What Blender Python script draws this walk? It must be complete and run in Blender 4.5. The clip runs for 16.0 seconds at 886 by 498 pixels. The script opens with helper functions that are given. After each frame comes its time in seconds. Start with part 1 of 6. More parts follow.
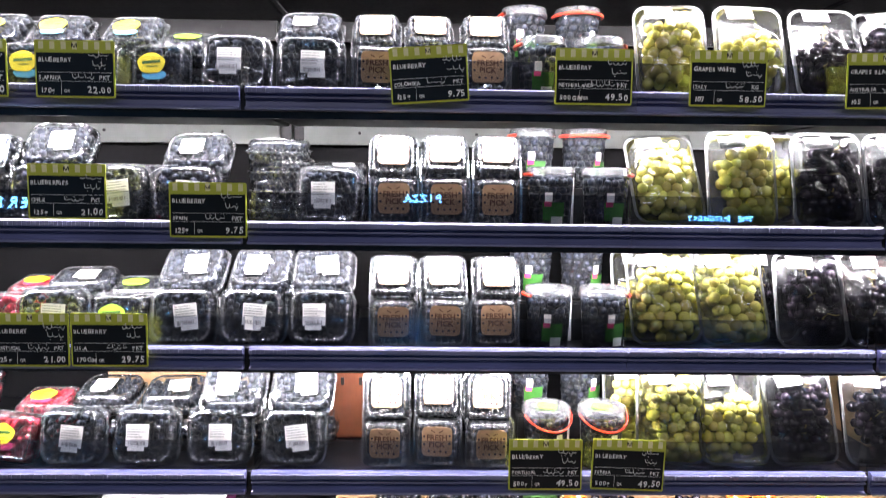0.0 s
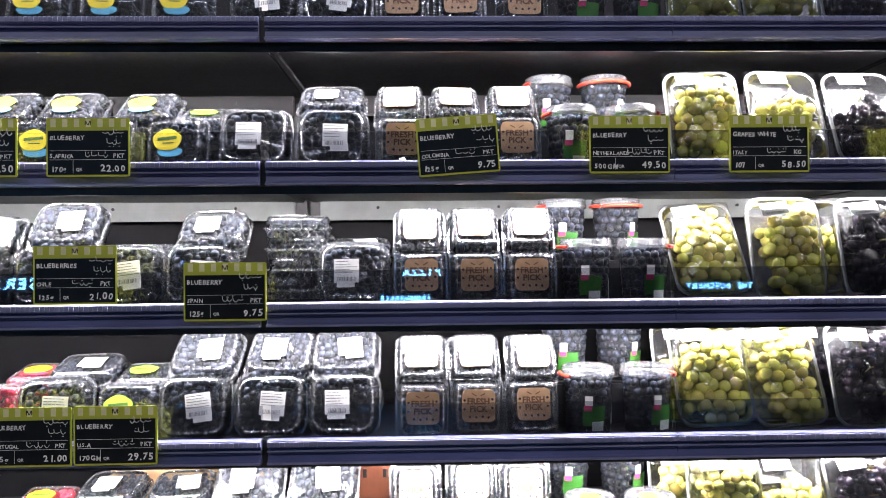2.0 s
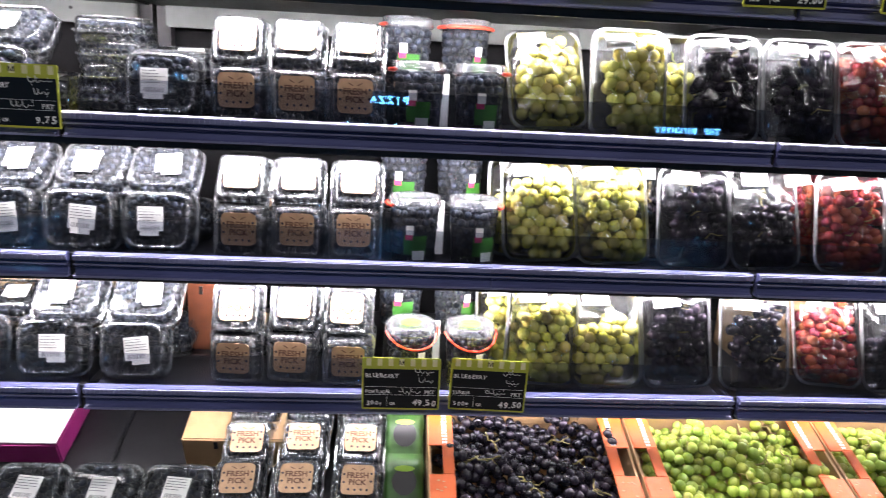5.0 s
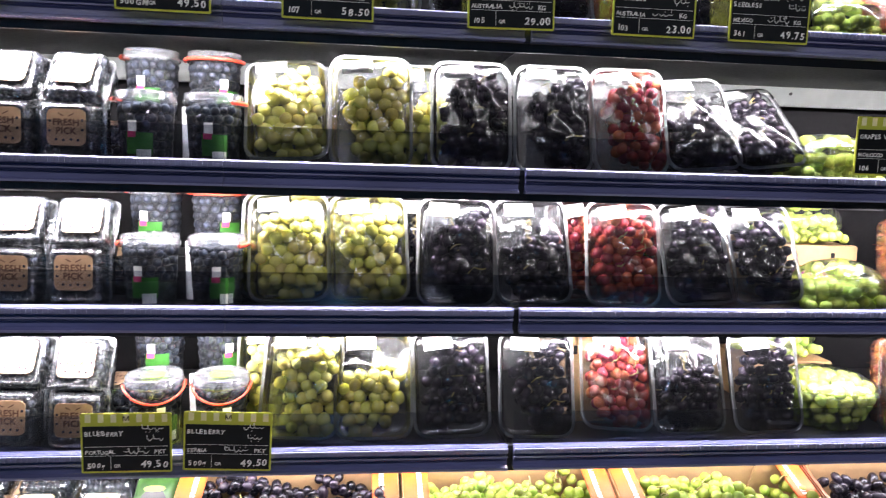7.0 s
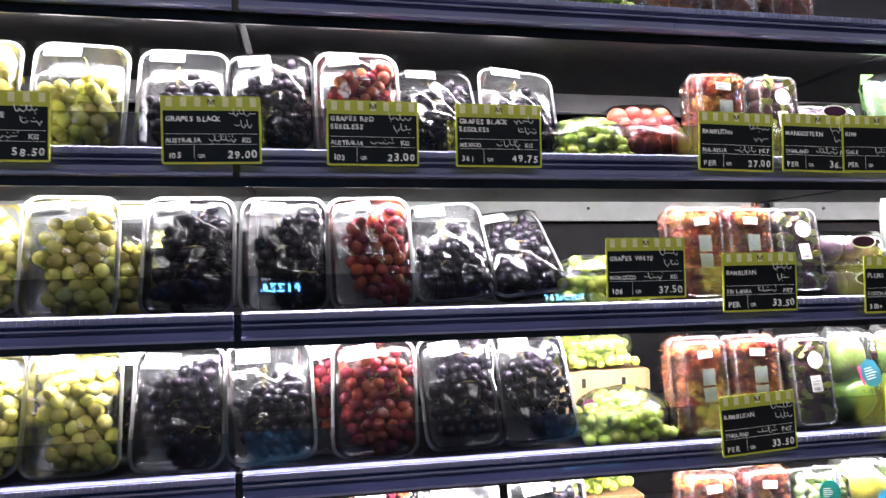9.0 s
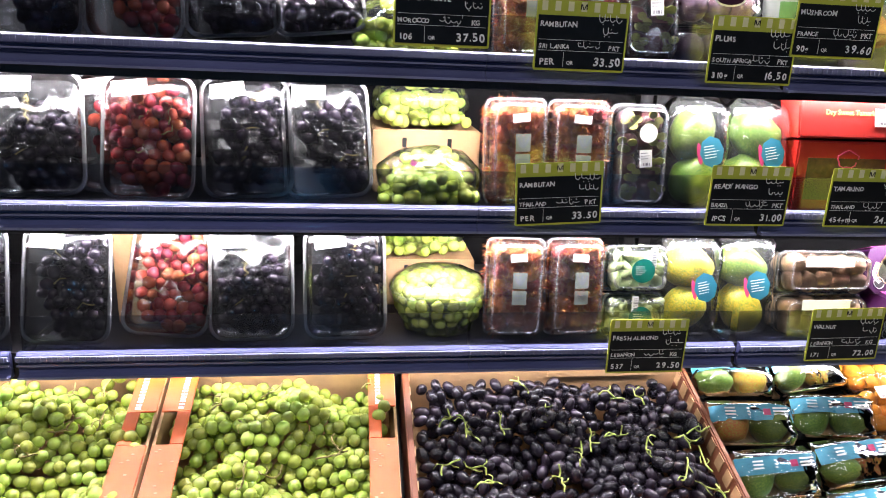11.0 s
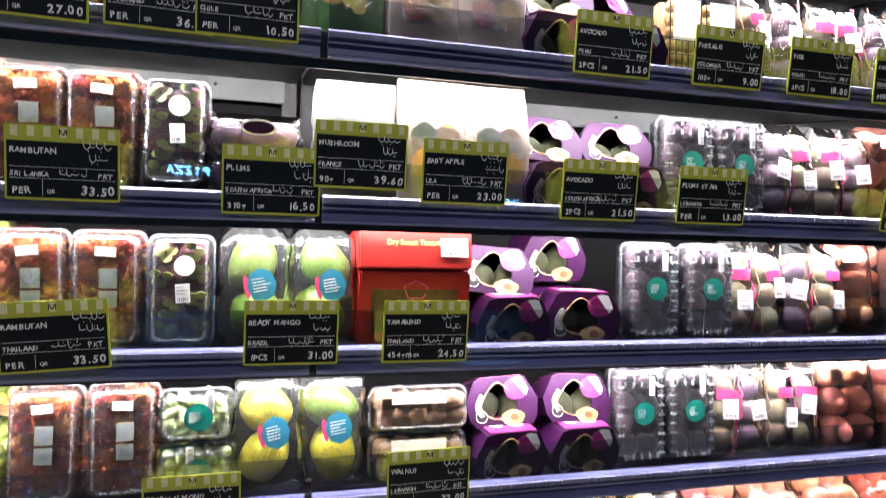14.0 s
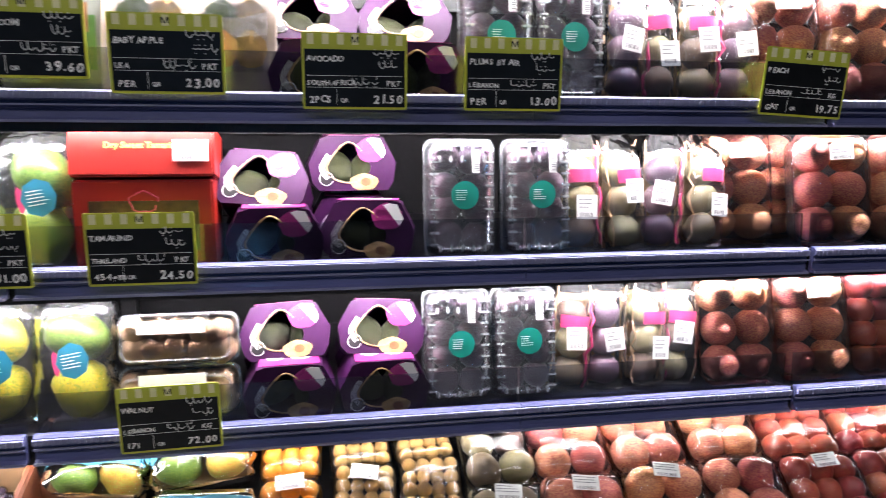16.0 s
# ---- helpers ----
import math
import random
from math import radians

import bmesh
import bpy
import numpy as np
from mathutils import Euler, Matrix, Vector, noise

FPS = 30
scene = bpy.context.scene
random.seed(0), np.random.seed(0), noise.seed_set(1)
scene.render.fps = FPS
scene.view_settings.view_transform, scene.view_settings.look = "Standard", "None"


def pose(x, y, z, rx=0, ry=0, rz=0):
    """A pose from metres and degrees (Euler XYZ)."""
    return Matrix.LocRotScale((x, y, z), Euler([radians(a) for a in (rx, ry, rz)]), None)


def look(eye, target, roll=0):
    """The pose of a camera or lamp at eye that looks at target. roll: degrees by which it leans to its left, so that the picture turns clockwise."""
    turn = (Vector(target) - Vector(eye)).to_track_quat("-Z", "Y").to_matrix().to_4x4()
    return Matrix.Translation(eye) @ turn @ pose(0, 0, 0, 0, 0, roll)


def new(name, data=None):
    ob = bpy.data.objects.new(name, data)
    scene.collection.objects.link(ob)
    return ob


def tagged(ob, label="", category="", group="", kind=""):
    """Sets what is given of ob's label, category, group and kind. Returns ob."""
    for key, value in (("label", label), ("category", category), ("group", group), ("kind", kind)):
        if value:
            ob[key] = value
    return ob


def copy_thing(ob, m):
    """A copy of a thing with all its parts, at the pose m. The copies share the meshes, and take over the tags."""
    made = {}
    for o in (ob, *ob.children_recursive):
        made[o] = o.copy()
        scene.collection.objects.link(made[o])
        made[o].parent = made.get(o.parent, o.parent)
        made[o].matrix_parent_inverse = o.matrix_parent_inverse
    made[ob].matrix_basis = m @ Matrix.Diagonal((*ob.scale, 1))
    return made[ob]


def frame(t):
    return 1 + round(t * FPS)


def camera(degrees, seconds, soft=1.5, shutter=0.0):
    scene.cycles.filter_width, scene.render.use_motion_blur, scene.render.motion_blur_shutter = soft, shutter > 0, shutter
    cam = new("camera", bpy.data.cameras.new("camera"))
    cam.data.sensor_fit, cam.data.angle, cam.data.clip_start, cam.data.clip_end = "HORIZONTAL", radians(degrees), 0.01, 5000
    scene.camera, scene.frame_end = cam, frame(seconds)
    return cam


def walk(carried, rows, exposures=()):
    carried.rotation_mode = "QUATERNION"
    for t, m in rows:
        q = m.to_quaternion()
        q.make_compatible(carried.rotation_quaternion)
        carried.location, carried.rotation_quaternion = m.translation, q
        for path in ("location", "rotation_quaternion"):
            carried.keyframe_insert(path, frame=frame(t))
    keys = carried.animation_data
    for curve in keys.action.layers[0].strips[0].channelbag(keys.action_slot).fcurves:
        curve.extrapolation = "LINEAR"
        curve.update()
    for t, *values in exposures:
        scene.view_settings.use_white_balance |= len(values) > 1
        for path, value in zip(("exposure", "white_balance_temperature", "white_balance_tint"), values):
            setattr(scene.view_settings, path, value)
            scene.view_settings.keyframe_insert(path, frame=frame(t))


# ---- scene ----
cam = camera(65.2, 16.0, soft=0.9, shutter=0.25)
PATH = [
    (0, (-0.031, 0.036, 1.289), (0.011, 2.026, 1.095), 0.66),
    (0.5, (-0.045, 0.054, 1.308), (-0.006, 2.053, 1.251), -0.42),
    (1, (-0.064, 0.076, 1.313), (-0.055, 2.075, 1.245), -1.66),
    (1.5, (-0.091, 0.096, 1.294), (-0.117, 2.096, 1.289), -1.04),
    (2, (-0.091, 0.118, 1.293), (-0.043, 2.117, 1.308), -0.53),
    (2.5, (-0.089, 0.121, 1.307), (-0.085, 2.120, 1.248), 0.63),
    (3, (-0.087, 0.131, 1.271), (-0.197, 2.123, 1.125), -0.45),
    (3.5, (-0.050, 0.133, 1.267), (-0.179, 2.115, 1.032), 0.06),
    (4, (0.023, 0.125, 1.263), (-0.099, 2.103, 0.992), 0.06),
    (4.5, (0.103, 0.132, 1.252), (0.101, 2.106, 0.933), 1.62),
    (5, (0.186, 0.151, 1.282), (0.323, 2.092, 0.820), 2.85),
    (5.2, (0.206, 0.145, 1.272), (0.411, 2.079, 0.805), 3.05),
    (7.3, (0.673, 0.196, 1.210), (0.895, 2.173, 1.043), 1.48),
    (7.5, (0.719, 0.194, 1.215), (0.861, 2.185, 1.101), 0.58),
    (8, (0.789, 0.169, 1.236), (0.962, 2.161, 1.279), -0.61),
    (8.5, (0.874, 0.204, 1.259), (1.093, 2.188, 1.387), 0.12),
    (9, (0.975, 0.260, 1.273), (1.354, 2.223, 1.326), -0.96),
    (9.5, (1.127, 0.244, 1.242), (1.454, 2.208, 1.050), -0.68),
    (11.8, (1.505, 0.288, 1.224), (1.765, 2.173, 0.608), 3.49),
    (12, (1.535, 0.281, 1.233), (1.804, 2.163, 0.612), 3.79),
    (12.5, (1.644, 0.235, 1.236), (2.024, 2.090, 0.591), 5.65),
    (13, (1.767, 0.188, 1.244), (2.207, 2.018, 0.566), 6.26),
    (13.5, (1.864, 0.226, 1.243), (2.501, 2.041, 0.696), 4.70),
    (14, (1.999, 0.269, 1.264), (2.559, 2.175, 1.028), 3.25),
    (14.5, (2.139, 0.264, 1.274), (2.440, 2.236, 1.137), 2.67),
    (15, (2.290, 0.239, 1.277), (2.525, 2.218, 1.103), 1.65),
    (15.5, (2.402, 0.285, 1.175), (2.663, 2.244, 0.871), 0.77),
    (16, (2.546, 0.349, 1.205), (2.890, 2.272, 0.776), 0.77),
]
walk(cam, [(t, look(eye, target, roll)) for t, eye, target, roll in PATH], [(0, 0.06), (2, 0.10), (3.5, 0.06), (5, -0.04), (8, 0.30), (9.5, 0.28), (12, -0.03), (14, 0.03), (16, 0.10)])

# ---- light ----
world = bpy.data.worlds.new("world")
scene.world = world
world.use_nodes = True
wbg = world.node_tree.nodes["Background"]
wbg.inputs[0].default_value = (0.55, 0.65, 0.85, 1)
wbg.inputs[1].default_value = 0.02

X0 = -0.385          # joint between the first two bays
BAY = 1.25
FRONT = 1.37         # front of the ticket rails
BACK = 1.90
LEFT, RIGHT = X0 - BAY, X0 + 4 * BAY
SHELF = {"A": 1.722, "B": 1.460, "C": 1.205, "D": 0.959, "E": 0.706}
LED_POWER = 46.0


def area_lamp(name, m, sx, sy, watts, colour):
    d = bpy.data.lights.new(name, "AREA")
    d.shape, d.size, d.size_y, d.energy, d.color = "RECTANGLE", sx, sy, watts, colour
    ob = new(name, d)
    ob.matrix_world = m
    return ob


COOL = (1.0, 0.918, 0.985)
MIDX = (LEFT + RIGHT) / 2
for key in SHELF:
    area_lamp("shelf_light", pose(MIDX, FRONT + 0.054, SHELF[key] - 0.0385, 58 if key == "E" else 24, 0, 0), RIGHT - LEFT - 0.1, 0.018, LED_POWER * (0.38 if key == "E" else 1.06), COOL)
area_lamp("canopy_light", pose(MIDX, FRONT + 0.0, 2.06, 38, 0, 0), RIGHT - LEFT - 0.1, 0.03, LED_POWER * 0.9, COOL)
# unseen fill added behind the camera to brighten the pack fronts
area_lamp("ceiling_lamp", pose(1.0, -0.6, 3.10, 0, 0, 0), 8.0, 0.25, 62.0, (1.0, 0.96, 1.0))


# ---- materials ----
def mat(name, colour, rough=0.5, metal=0.0, vary=0.15, scale=30.0, bump=0.0, bscale=120.0, rnd=0.0, hue=0.0, sss=0.0, coat=0.0, spec=0.5, colour2=None, emit=0.0):
    m = bpy.data.materials.new(name)
    m.use_nodes = True
    nt = m.node_tree
    b = nt.nodes["Principled BSDF"]
    tc = nt.nodes.new("ShaderNodeTexCoord")
    n1 = nt.nodes.new("ShaderNodeTexNoise")
    n1.inputs["Scale"].default_value, n1.inputs["Detail"].default_value = scale, 5.0
    nt.links.new(tc.outputs["Object"], n1.inputs["Vector"])
    ramp = nt.nodes.new("ShaderNodeMix")
    ramp.data_type = "RGBA"
    c2 = colour2 or tuple(c * (1 - vary) for c in colour)
    c1 = colour if colour2 else tuple(min(1, c * (1 + vary * 0.6)) for c in colour)
    ramp.inputs[6].default_value, ramp.inputs[7].default_value = (*c1, 1), (*c2, 1)
    mr = nt.nodes.new("ShaderNodeMapRange")
    mr.inputs[1].default_value, mr.inputs[2].default_value = 0.35, 0.65
    nt.links.new(n1.outputs[0], mr.inputs[0])
    nt.links.new(mr.outputs[0], ramp.inputs[0])
    out = ramp.outputs[2]
    if rnd or hue:
        oi = nt.nodes.new("ShaderNodeObjectInfo")
        geo = nt.nodes.new("ShaderNodeNewGeometry")
        add = nt.nodes.new("ShaderNodeMath")
        nt.links.new(oi.outputs["Random"], add.inputs[0])
        nt.links.new(geo.outputs["Random Per Island"], add.inputs[1])
        fra = nt.nodes.new("ShaderNodeMath")
        fra.operation = "FRACT"
        nt.links.new(add.outputs[0], fra.inputs[0])
        hs = nt.nodes.new("ShaderNodeHueSaturation")
        for sock, amp, mid in (("Value", rnd, 1.0), ("Hue", hue, 0.5)):
            r = nt.nodes.new("ShaderNodeMapRange")
            r.inputs[3].default_value, r.inputs[4].default_value = mid - amp, mid + amp
            nt.links.new(fra.outputs[0], r.inputs[0])
            nt.links.new(r.outputs[0], hs.inputs[sock])
        nt.links.new(out, hs.inputs["Color"])
        out = hs.outputs[0]
    nt.links.new(out, b.inputs["Base Color"])
    b.inputs["Metallic"].default_value = metal
    n2 = nt.nodes.new("ShaderNodeTexNoise")
    n2.inputs["Scale"].default_value, n2.inputs["Detail"].default_value = bscale, 4.0
    nt.links.new(tc.outputs["Object"], n2.inputs["Vector"])
    rr_ = nt.nodes.new("ShaderNodeMapRange")
    rr_.inputs[3].default_value, rr_.inputs[4].default_value = max(0.02, rough - 0.08), min(1, rough + 0.1)
    nt.links.new(n2.outputs[0], rr_.inputs[0])
    nt.links.new(rr_.outputs[0], b.inputs["Roughness"])
    if bump:
        bp = nt.nodes.new("ShaderNodeBump")
        bp.inputs["Strength"].default_value, bp.inputs["Distance"].default_value = bump, 0.002
        nt.links.new(n2.outputs[0], bp.inputs["Height"])
        nt.links.new(bp.outputs[0], b.inputs["Normal"])
    b.inputs["Specular IOR Level"].default_value = spec
    b.inputs["Coat Weight"].default_value = coat
    if sss:
        b.inputs["Subsurface Weight"].default_value = sss
        b.inputs["Subsurface Radius"].default_value = (0.006, 0.006, 0.003)
        b.inputs["Subsurface Scale"].default_value = 1.0
    if emit:
        b.inputs["Emission Color"].default_value = (*colour, 1)
        b.inputs["Emission Strength"].default_value = emit
    return m


def clear(name, tint=(0.96, 0.98, 0.99), gloss=0.05, rough=0.08, haze=0.0, bump=0.3, bscale=60.0, ior=1.45):
    """Thin clear plastic: light passes, gloss rises at grazing angles, a little haze."""
    m = bpy.data.materials.new(name)
    m.use_nodes = True
    nt = m.node_tree
    nt.nodes.remove(nt.nodes["Principled BSDF"])
    tr = nt.nodes.new("ShaderNodeBsdfTransparent")
    tr.inputs[0].default_value = (*tint, 1)
    gl = nt.nodes.new("ShaderNodeBsdfGlossy")
    gl.inputs["Roughness"].default_value = rough
    df = nt.nodes.new("ShaderNodeBsdfDiffuse")
    df.inputs[0].default_value = (0.85, 0.88, 0.9, 1)
    tc = nt.nodes.new("ShaderNodeTexCoord")
    nz = nt.nodes.new("ShaderNodeTexNoise")
    nz.inputs["Scale"].default_value, nz.inputs["Detail"].default_value = bscale, 3.0
    nt.links.new(tc.outputs["Object"], nz.inputs["Vector"])
    bp = nt.nodes.new("ShaderNodeBump")
    bp.inputs["Strength"].default_value, bp.inputs["Distance"].default_value = bump, 0.004
    nt.links.new(nz.outputs[0], bp.inputs["Height"])
    nt.links.new(bp.outputs[0], gl.inputs["Normal"])
    fr = nt.nodes.new("ShaderNodeFresnel")
    fr.inputs[0].default_value = ior
    nt.links.new(bp.outputs[0], fr.inputs["Normal"])
    ad = nt.nodes.new("ShaderNodeMath")
    ad.operation, ad.use_clamp = "ADD", True
    ad.inputs[1].default_value = gloss
    nt.links.new(fr.outputs[0], ad.inputs[0])
    m1 = nt.nodes.new("ShaderNodeMixShader")
    m1.inputs[0].default_value = haze
    nt.links.new(tr.outputs[0], m1.inputs[1])
    nt.links.new(df.outputs[0], m1.inputs[2])
    m2 = nt.nodes.new("ShaderNodeMixShader")
    nt.links.new(ad.outputs[0], m2.inputs[0])
    nt.links.new(m1.outputs[0], m2.inputs[1])
    nt.links.new(gl.outputs[0], m2.inputs[2])
    nt.links.new(m2.outputs[0], nt.nodes["Material Output"].inputs[0])
    return m


M = {}
M["shelf"] = mat("shelf_metal", (0.014, 0.014, 0.016), 0.45, 0.0, 0.2, 12, 0.05)
M["back"] = mat("cabinet_back", (0.006, 0.006, 0.007), 0.6, 0, 0.3, 8, spec=0.2)
M["grey"] = mat("grey_metal", (0.22, 0.24, 0.23), 0.45, 0.0, 0.2, 9, 0.05)
M["black"] = mat("black_plastic", (0.012, 0.012, 0.013), 0.35, 0, 0.2, 30)
M["rail"] = mat("ticket_rail", (0.105, 0.115, 0.26), 0.38, 0, 0.3, 3, 0.05, 40, coat=0.1)
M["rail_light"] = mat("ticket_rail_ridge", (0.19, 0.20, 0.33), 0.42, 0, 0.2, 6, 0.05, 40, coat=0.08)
M["acrylic"] = clear("acrylic_lip", (0.76, 0.78, 0.83), 0.045, 0.015, 0.003, 0.015, 8, 1.3)
M["clam"] = clear("clamshell_plastic", (0.94, 0.96, 0.97), 0.042, 0.07, 0.024, 0.3, 16, 1.42)
M["rim"] = clear("clamshell_rim", (0.88, 0.9, 0.92), 0.12, 0.14, 0.14, 0.4, 60)
M["trayrim"] = clear("tray_rim", (0.85, 0.86, 0.86), 0.10, 0.2, 0.38, 0.3, 40)
M["tray"] = clear("tray_plastic", (0.86, 0.88, 0.89), 0.04, 0.2, 0.07, 0.3, 25)
M["film"] = clear("wrap_film", (0.985, 0.985, 0.985), 0.014, 0.07, 0.003, 1.0, 22, 1.4)
M["bag"] = clear("bag_film", (0.97, 0.98, 0.97), 0.085, 0.08, 0.02, 1.0, 45, 1.22)
M["paper"] = mat("white_label_paper", (0.82, 0.82, 0.80), 0.55, 0, 0.05, 40)
M["ink"] = mat("label_ink", (0.20, 0.20, 0.21), 0.6, 0, 0.2, 60)
M["kraft"] = mat("kraft_label", (0.60, 0.38, 0.22), 0.6, 0, 0.14, 60)
M["kraftink"] = mat("kraft_label_ink", (0.16, 0.07, 0.04), 0.6)
M["yellow"] = mat("yellow_label", (0.85, 0.68, 0.03), 0.45, 0, 0.06)
M["cyan"] = mat("blue_label", (0.10, 0.42, 0.62), 0.45, 0, 0.06)
M["green"] = mat("green_label", (0.035, 0.16, 0.02), 0.45, 0, 0.08)
M["lime"] = mat("lime_label", (0.32, 0.55, 0.05), 0.45, 0, 0.08)
M["teal"] = mat("teal_label", (0.0, 0.15, 0.115), 0.4, 0, 0.06)
M["blueband"] = mat("blue_band", (0.015, 0.15, 0.22), 0.4, 0, 0.1)
M["pink"] = mat("pink_film", (0.52, 0.05, 0.15), 0.3, 0, 0.15, 20)
M["redplastic"] = mat("red_handle", (0.75, 0.06, 0.03), 0.3, 0, 0.1)
M["berry"] = mat("blueberry_skin", (0.030, 0.039, 0.064), 0.45, 0, 0.5, 60, 0.2, 200, rnd=0.4, colour2=(0.011, 0.014, 0.026))
M["rasp"] = mat("raspberry_skin", (0.60, 0.035, 0.075), 0.38, 0, 0.3, 80, 1.0, 330, sss=0.2, rnd=0.2)
M["ggrape"] = mat("green_grape_skin", (0.72, 0.67, 0.22), 0.22, 0, 0.2, 40, 0.05, 200, rnd=0.16, hue=0.02, sss=0.35, colour2=(0.64, 0.60, 0.15))
M["plumclam"] = clear("ribbed_clamshell", (0.92, 0.94, 0.95), 0.09, 0.08, 0.045, 1.0, 70, 1.4)
M["ggrape3"] = mat("pale_green_grape_skin", (0.58, 0.66, 0.16), 0.2, 0, 0.2, 40, 0.05, 200, rnd=0.2, hue=0.02, sss=0.35, colour2=(0.44, 0.56, 0.09))
M["ggrape2"] = mat("fresh_green_grape_skin", (0.42, 0.50, 0.11), 0.25, 0, 0.2, 40, 0.05, 200, rnd=0.24, hue=0.02, sss=0.35, colour2=(0.30, 0.38, 0.06))
M["bgrape"] = mat("black_grape_skin", (0.010, 0.009, 0.015), 0.25, 0, 0.4, 50, 0.05, 200, rnd=0.5, hue=0.04, spec=0.45, colour2=(0.026, 0.020, 0.032))
M["rgrape"] = mat("red_grape_skin", (0.36, 0.06, 0.04), 0.24, 0, 0.3, 50, 0.05, 200, rnd=0.45, hue=0.028, sss=0.25, colour2=(0.24, 0.03, 0.035))
M["stem"] = mat("grape_stem", (0.30, 0.24, 0.08), 0.7, 0, 0.3, 60)
M["gstem"] = mat("green_grape_stem", (0.38, 0.46, 0.10), 0.6, 0, 0.3, 60)
M["rambutan"] = mat("rambutan_skin", (0.36, 0.020, 0.022), 0.45, 0, 0.4, 50, rnd=0.3, hue=0.03, colour2=(0.60, 0.20, 0.04))
M["mangosteen"] = mat("mangosteen_skin", (0.16, 0.05, 0.05), 0.35, 0, 0.4, 30, rnd=0.4, coat=0.2)
M["calyx"] = mat("mangosteen_calyx", (0.36, 0.36, 0.10), 0.5, 0, 0.3, 40)
M["mango"] = mat("green_mango_skin", (0.065, 0.14, 0.02), 0.35, 0, 0.2, 14, 0.05, 200, rnd=0.25, hue=0.02, colour2=(0.16, 0.23, 0.035))
M["mangored"] = mat("ripe_mango_skin", (0.42, 0.13, 0.03), 0.35, 0, 0.2, 12, 0.05, 200, rnd=0.2, hue=0.03, colour2=(0.34, 0.30, 0.05))
M["almond"] = mat("green_almond_skin", (0.42, 0.50, 0.22), 0.6, 0, 0.2, 50, rnd=0.15)
M["walnut"] = mat("walnut_shell", (0.55, 0.34, 0.20), 0.6, 0, 0.4, 60, 0.9, 110, rnd=0.2)
M["avocado"] = mat("avocado_skin", (0.022, 0.024, 0.012), 0.45, 0, 0.4, 60, 0.8, 160, rnd=0.3, colour2=(0.06, 0.07, 0.025))
M["purple"] = mat("purple_carton", (0.030, 0.003, 0.034), 0.5, 0, 0.2, 12, spec=0.25)
M["magenta"] = mat("magenta_print", (0.30, 0.018, 0.16), 0.45, 0, 0.15, 12)
M["flesh"] = mat("avocado_picture", (0.46, 0.30, 0.13), 0.4, 0, 0.45, 60)
M["brown"] = mat("brown_picture", (0.22, 0.10, 0.04), 0.4, 0, 0.3, 40)
M["plum"] = mat("plum_skin", (0.12, 0.05, 0.085), 0.35, 0, 0.5, 18, 0.05, 100, rnd=0.5, hue=0.06, colour2=(0.22, 0.15, 0.20))
M["redplum"] = mat("red_plum_skin", (0.30, 0.03, 0.06), 0.35, 0, 0.4, 18, 0.05, 100, rnd=0.35, hue=0.02, colour2=(0.45, 0.12, 0.05))
M["peach"] = mat("peach_skin", (0.74, 0.34, 0.18), 0.6, 0, 0.3, 14, 0.15, 300, rnd=0.22, hue=0.025, colour2=(0.42, 0.08, 0.09))
M["mangoyel"] = mat("yellow_mango_skin", (0.60, 0.40, 0.03), 0.35, 0, 0.2, 12, 0.05, 200, rnd=0.2, hue=0.02, colour2=(0.24, 0.30, 0.04))
M["bandblue"] = mat("pale_blue_band", (0.07, 0.30, 0.42), 0.3, 0, 0.25, 30, 0.4, 60)
M["orange"] = mat("kumquat_skin", (0.80, 0.30, 0.02), 0.4, 0, 0.15, 30, 0.3, 200, rnd=0.1)
M["longan"] = mat("longan_skin", (0.46, 0.28, 0.09), 0.6, 0, 0.25, 50, 0.3, 200, rnd=0.2)
M["fig"] = mat("passion_fruit_skin", (0.17, 0.12, 0.10), 0.42, 0, 0.4, 20, 0.2, 100, rnd=0.45, hue=0.05, colour2=(0.26, 0.20, 0.10))
M["card"] = mat("cardboard", (0.48, 0.30, 0.15), 0.75, 0, 0.12, 20, 0.2, 150)
M["cardorange"] = mat("orange_printed_card", (0.58, 0.10, 0.008), 0.5, 0, 0.15, 16, 0.1, 120)
M["cardbrown"] = mat("brown_printed_card", (0.22, 0.07, 0.03), 0.55, 0, 0.2, 16, 0.1, 120)
M["redbox"] = mat("red_carton", (0.30, 0.012, 0.008), 0.4, 0, 0.15, 10, coat=0.1)
M["gold"] = mat("gold_print", (0.60, 0.42, 0.10), 0.4)
M["bagpaper"] = mat("white_paper_bag", (0.29, 0.24, 0.19), 0.7, 0, 0.14, 14, 0.9, 30)
M["pouch"] = mat("white_pouch", (0.17, 0.19, 0.17), 0.35, 0, 0.15, 14, 0.5, 30)
M["chalk"] = mat("chalk_writing", (0.88, 0.88, 0.86), 0.7, 0, 0.2, 120)
M["tagcard"] = mat("blackboard_card", (0.008, 0.009, 0.010), 0.32, 0, 0.3, 40, 0.05, spec=0.3)
M["taggreen"] = mat("tag_green", (0.50, 0.53, 0.06), 0.4, 0, 0.08)
M["tagstripe"] = mat("tag_stripe", (0.80, 0.78, 0.45), 0.4, 0, 0.08)
M["ledface"] = mat("led_diffuser", (0.93, 0.97, 1.0), 0.4, emit=9.0)
M["signblue"] = mat("lit_sign", (0.12, 0.45, 1.0), 0.4, emit=45.0)
M["darkwin"] = mat("dark_pods", (0.06, 0.028, 0.012), 0.35, 0, 0.5, 60, 0.5, 60)
M["crategrey"] = mat("printed_grey_card", (0.16, 0.18, 0.20), 0.6, 0, 0.2, 12)
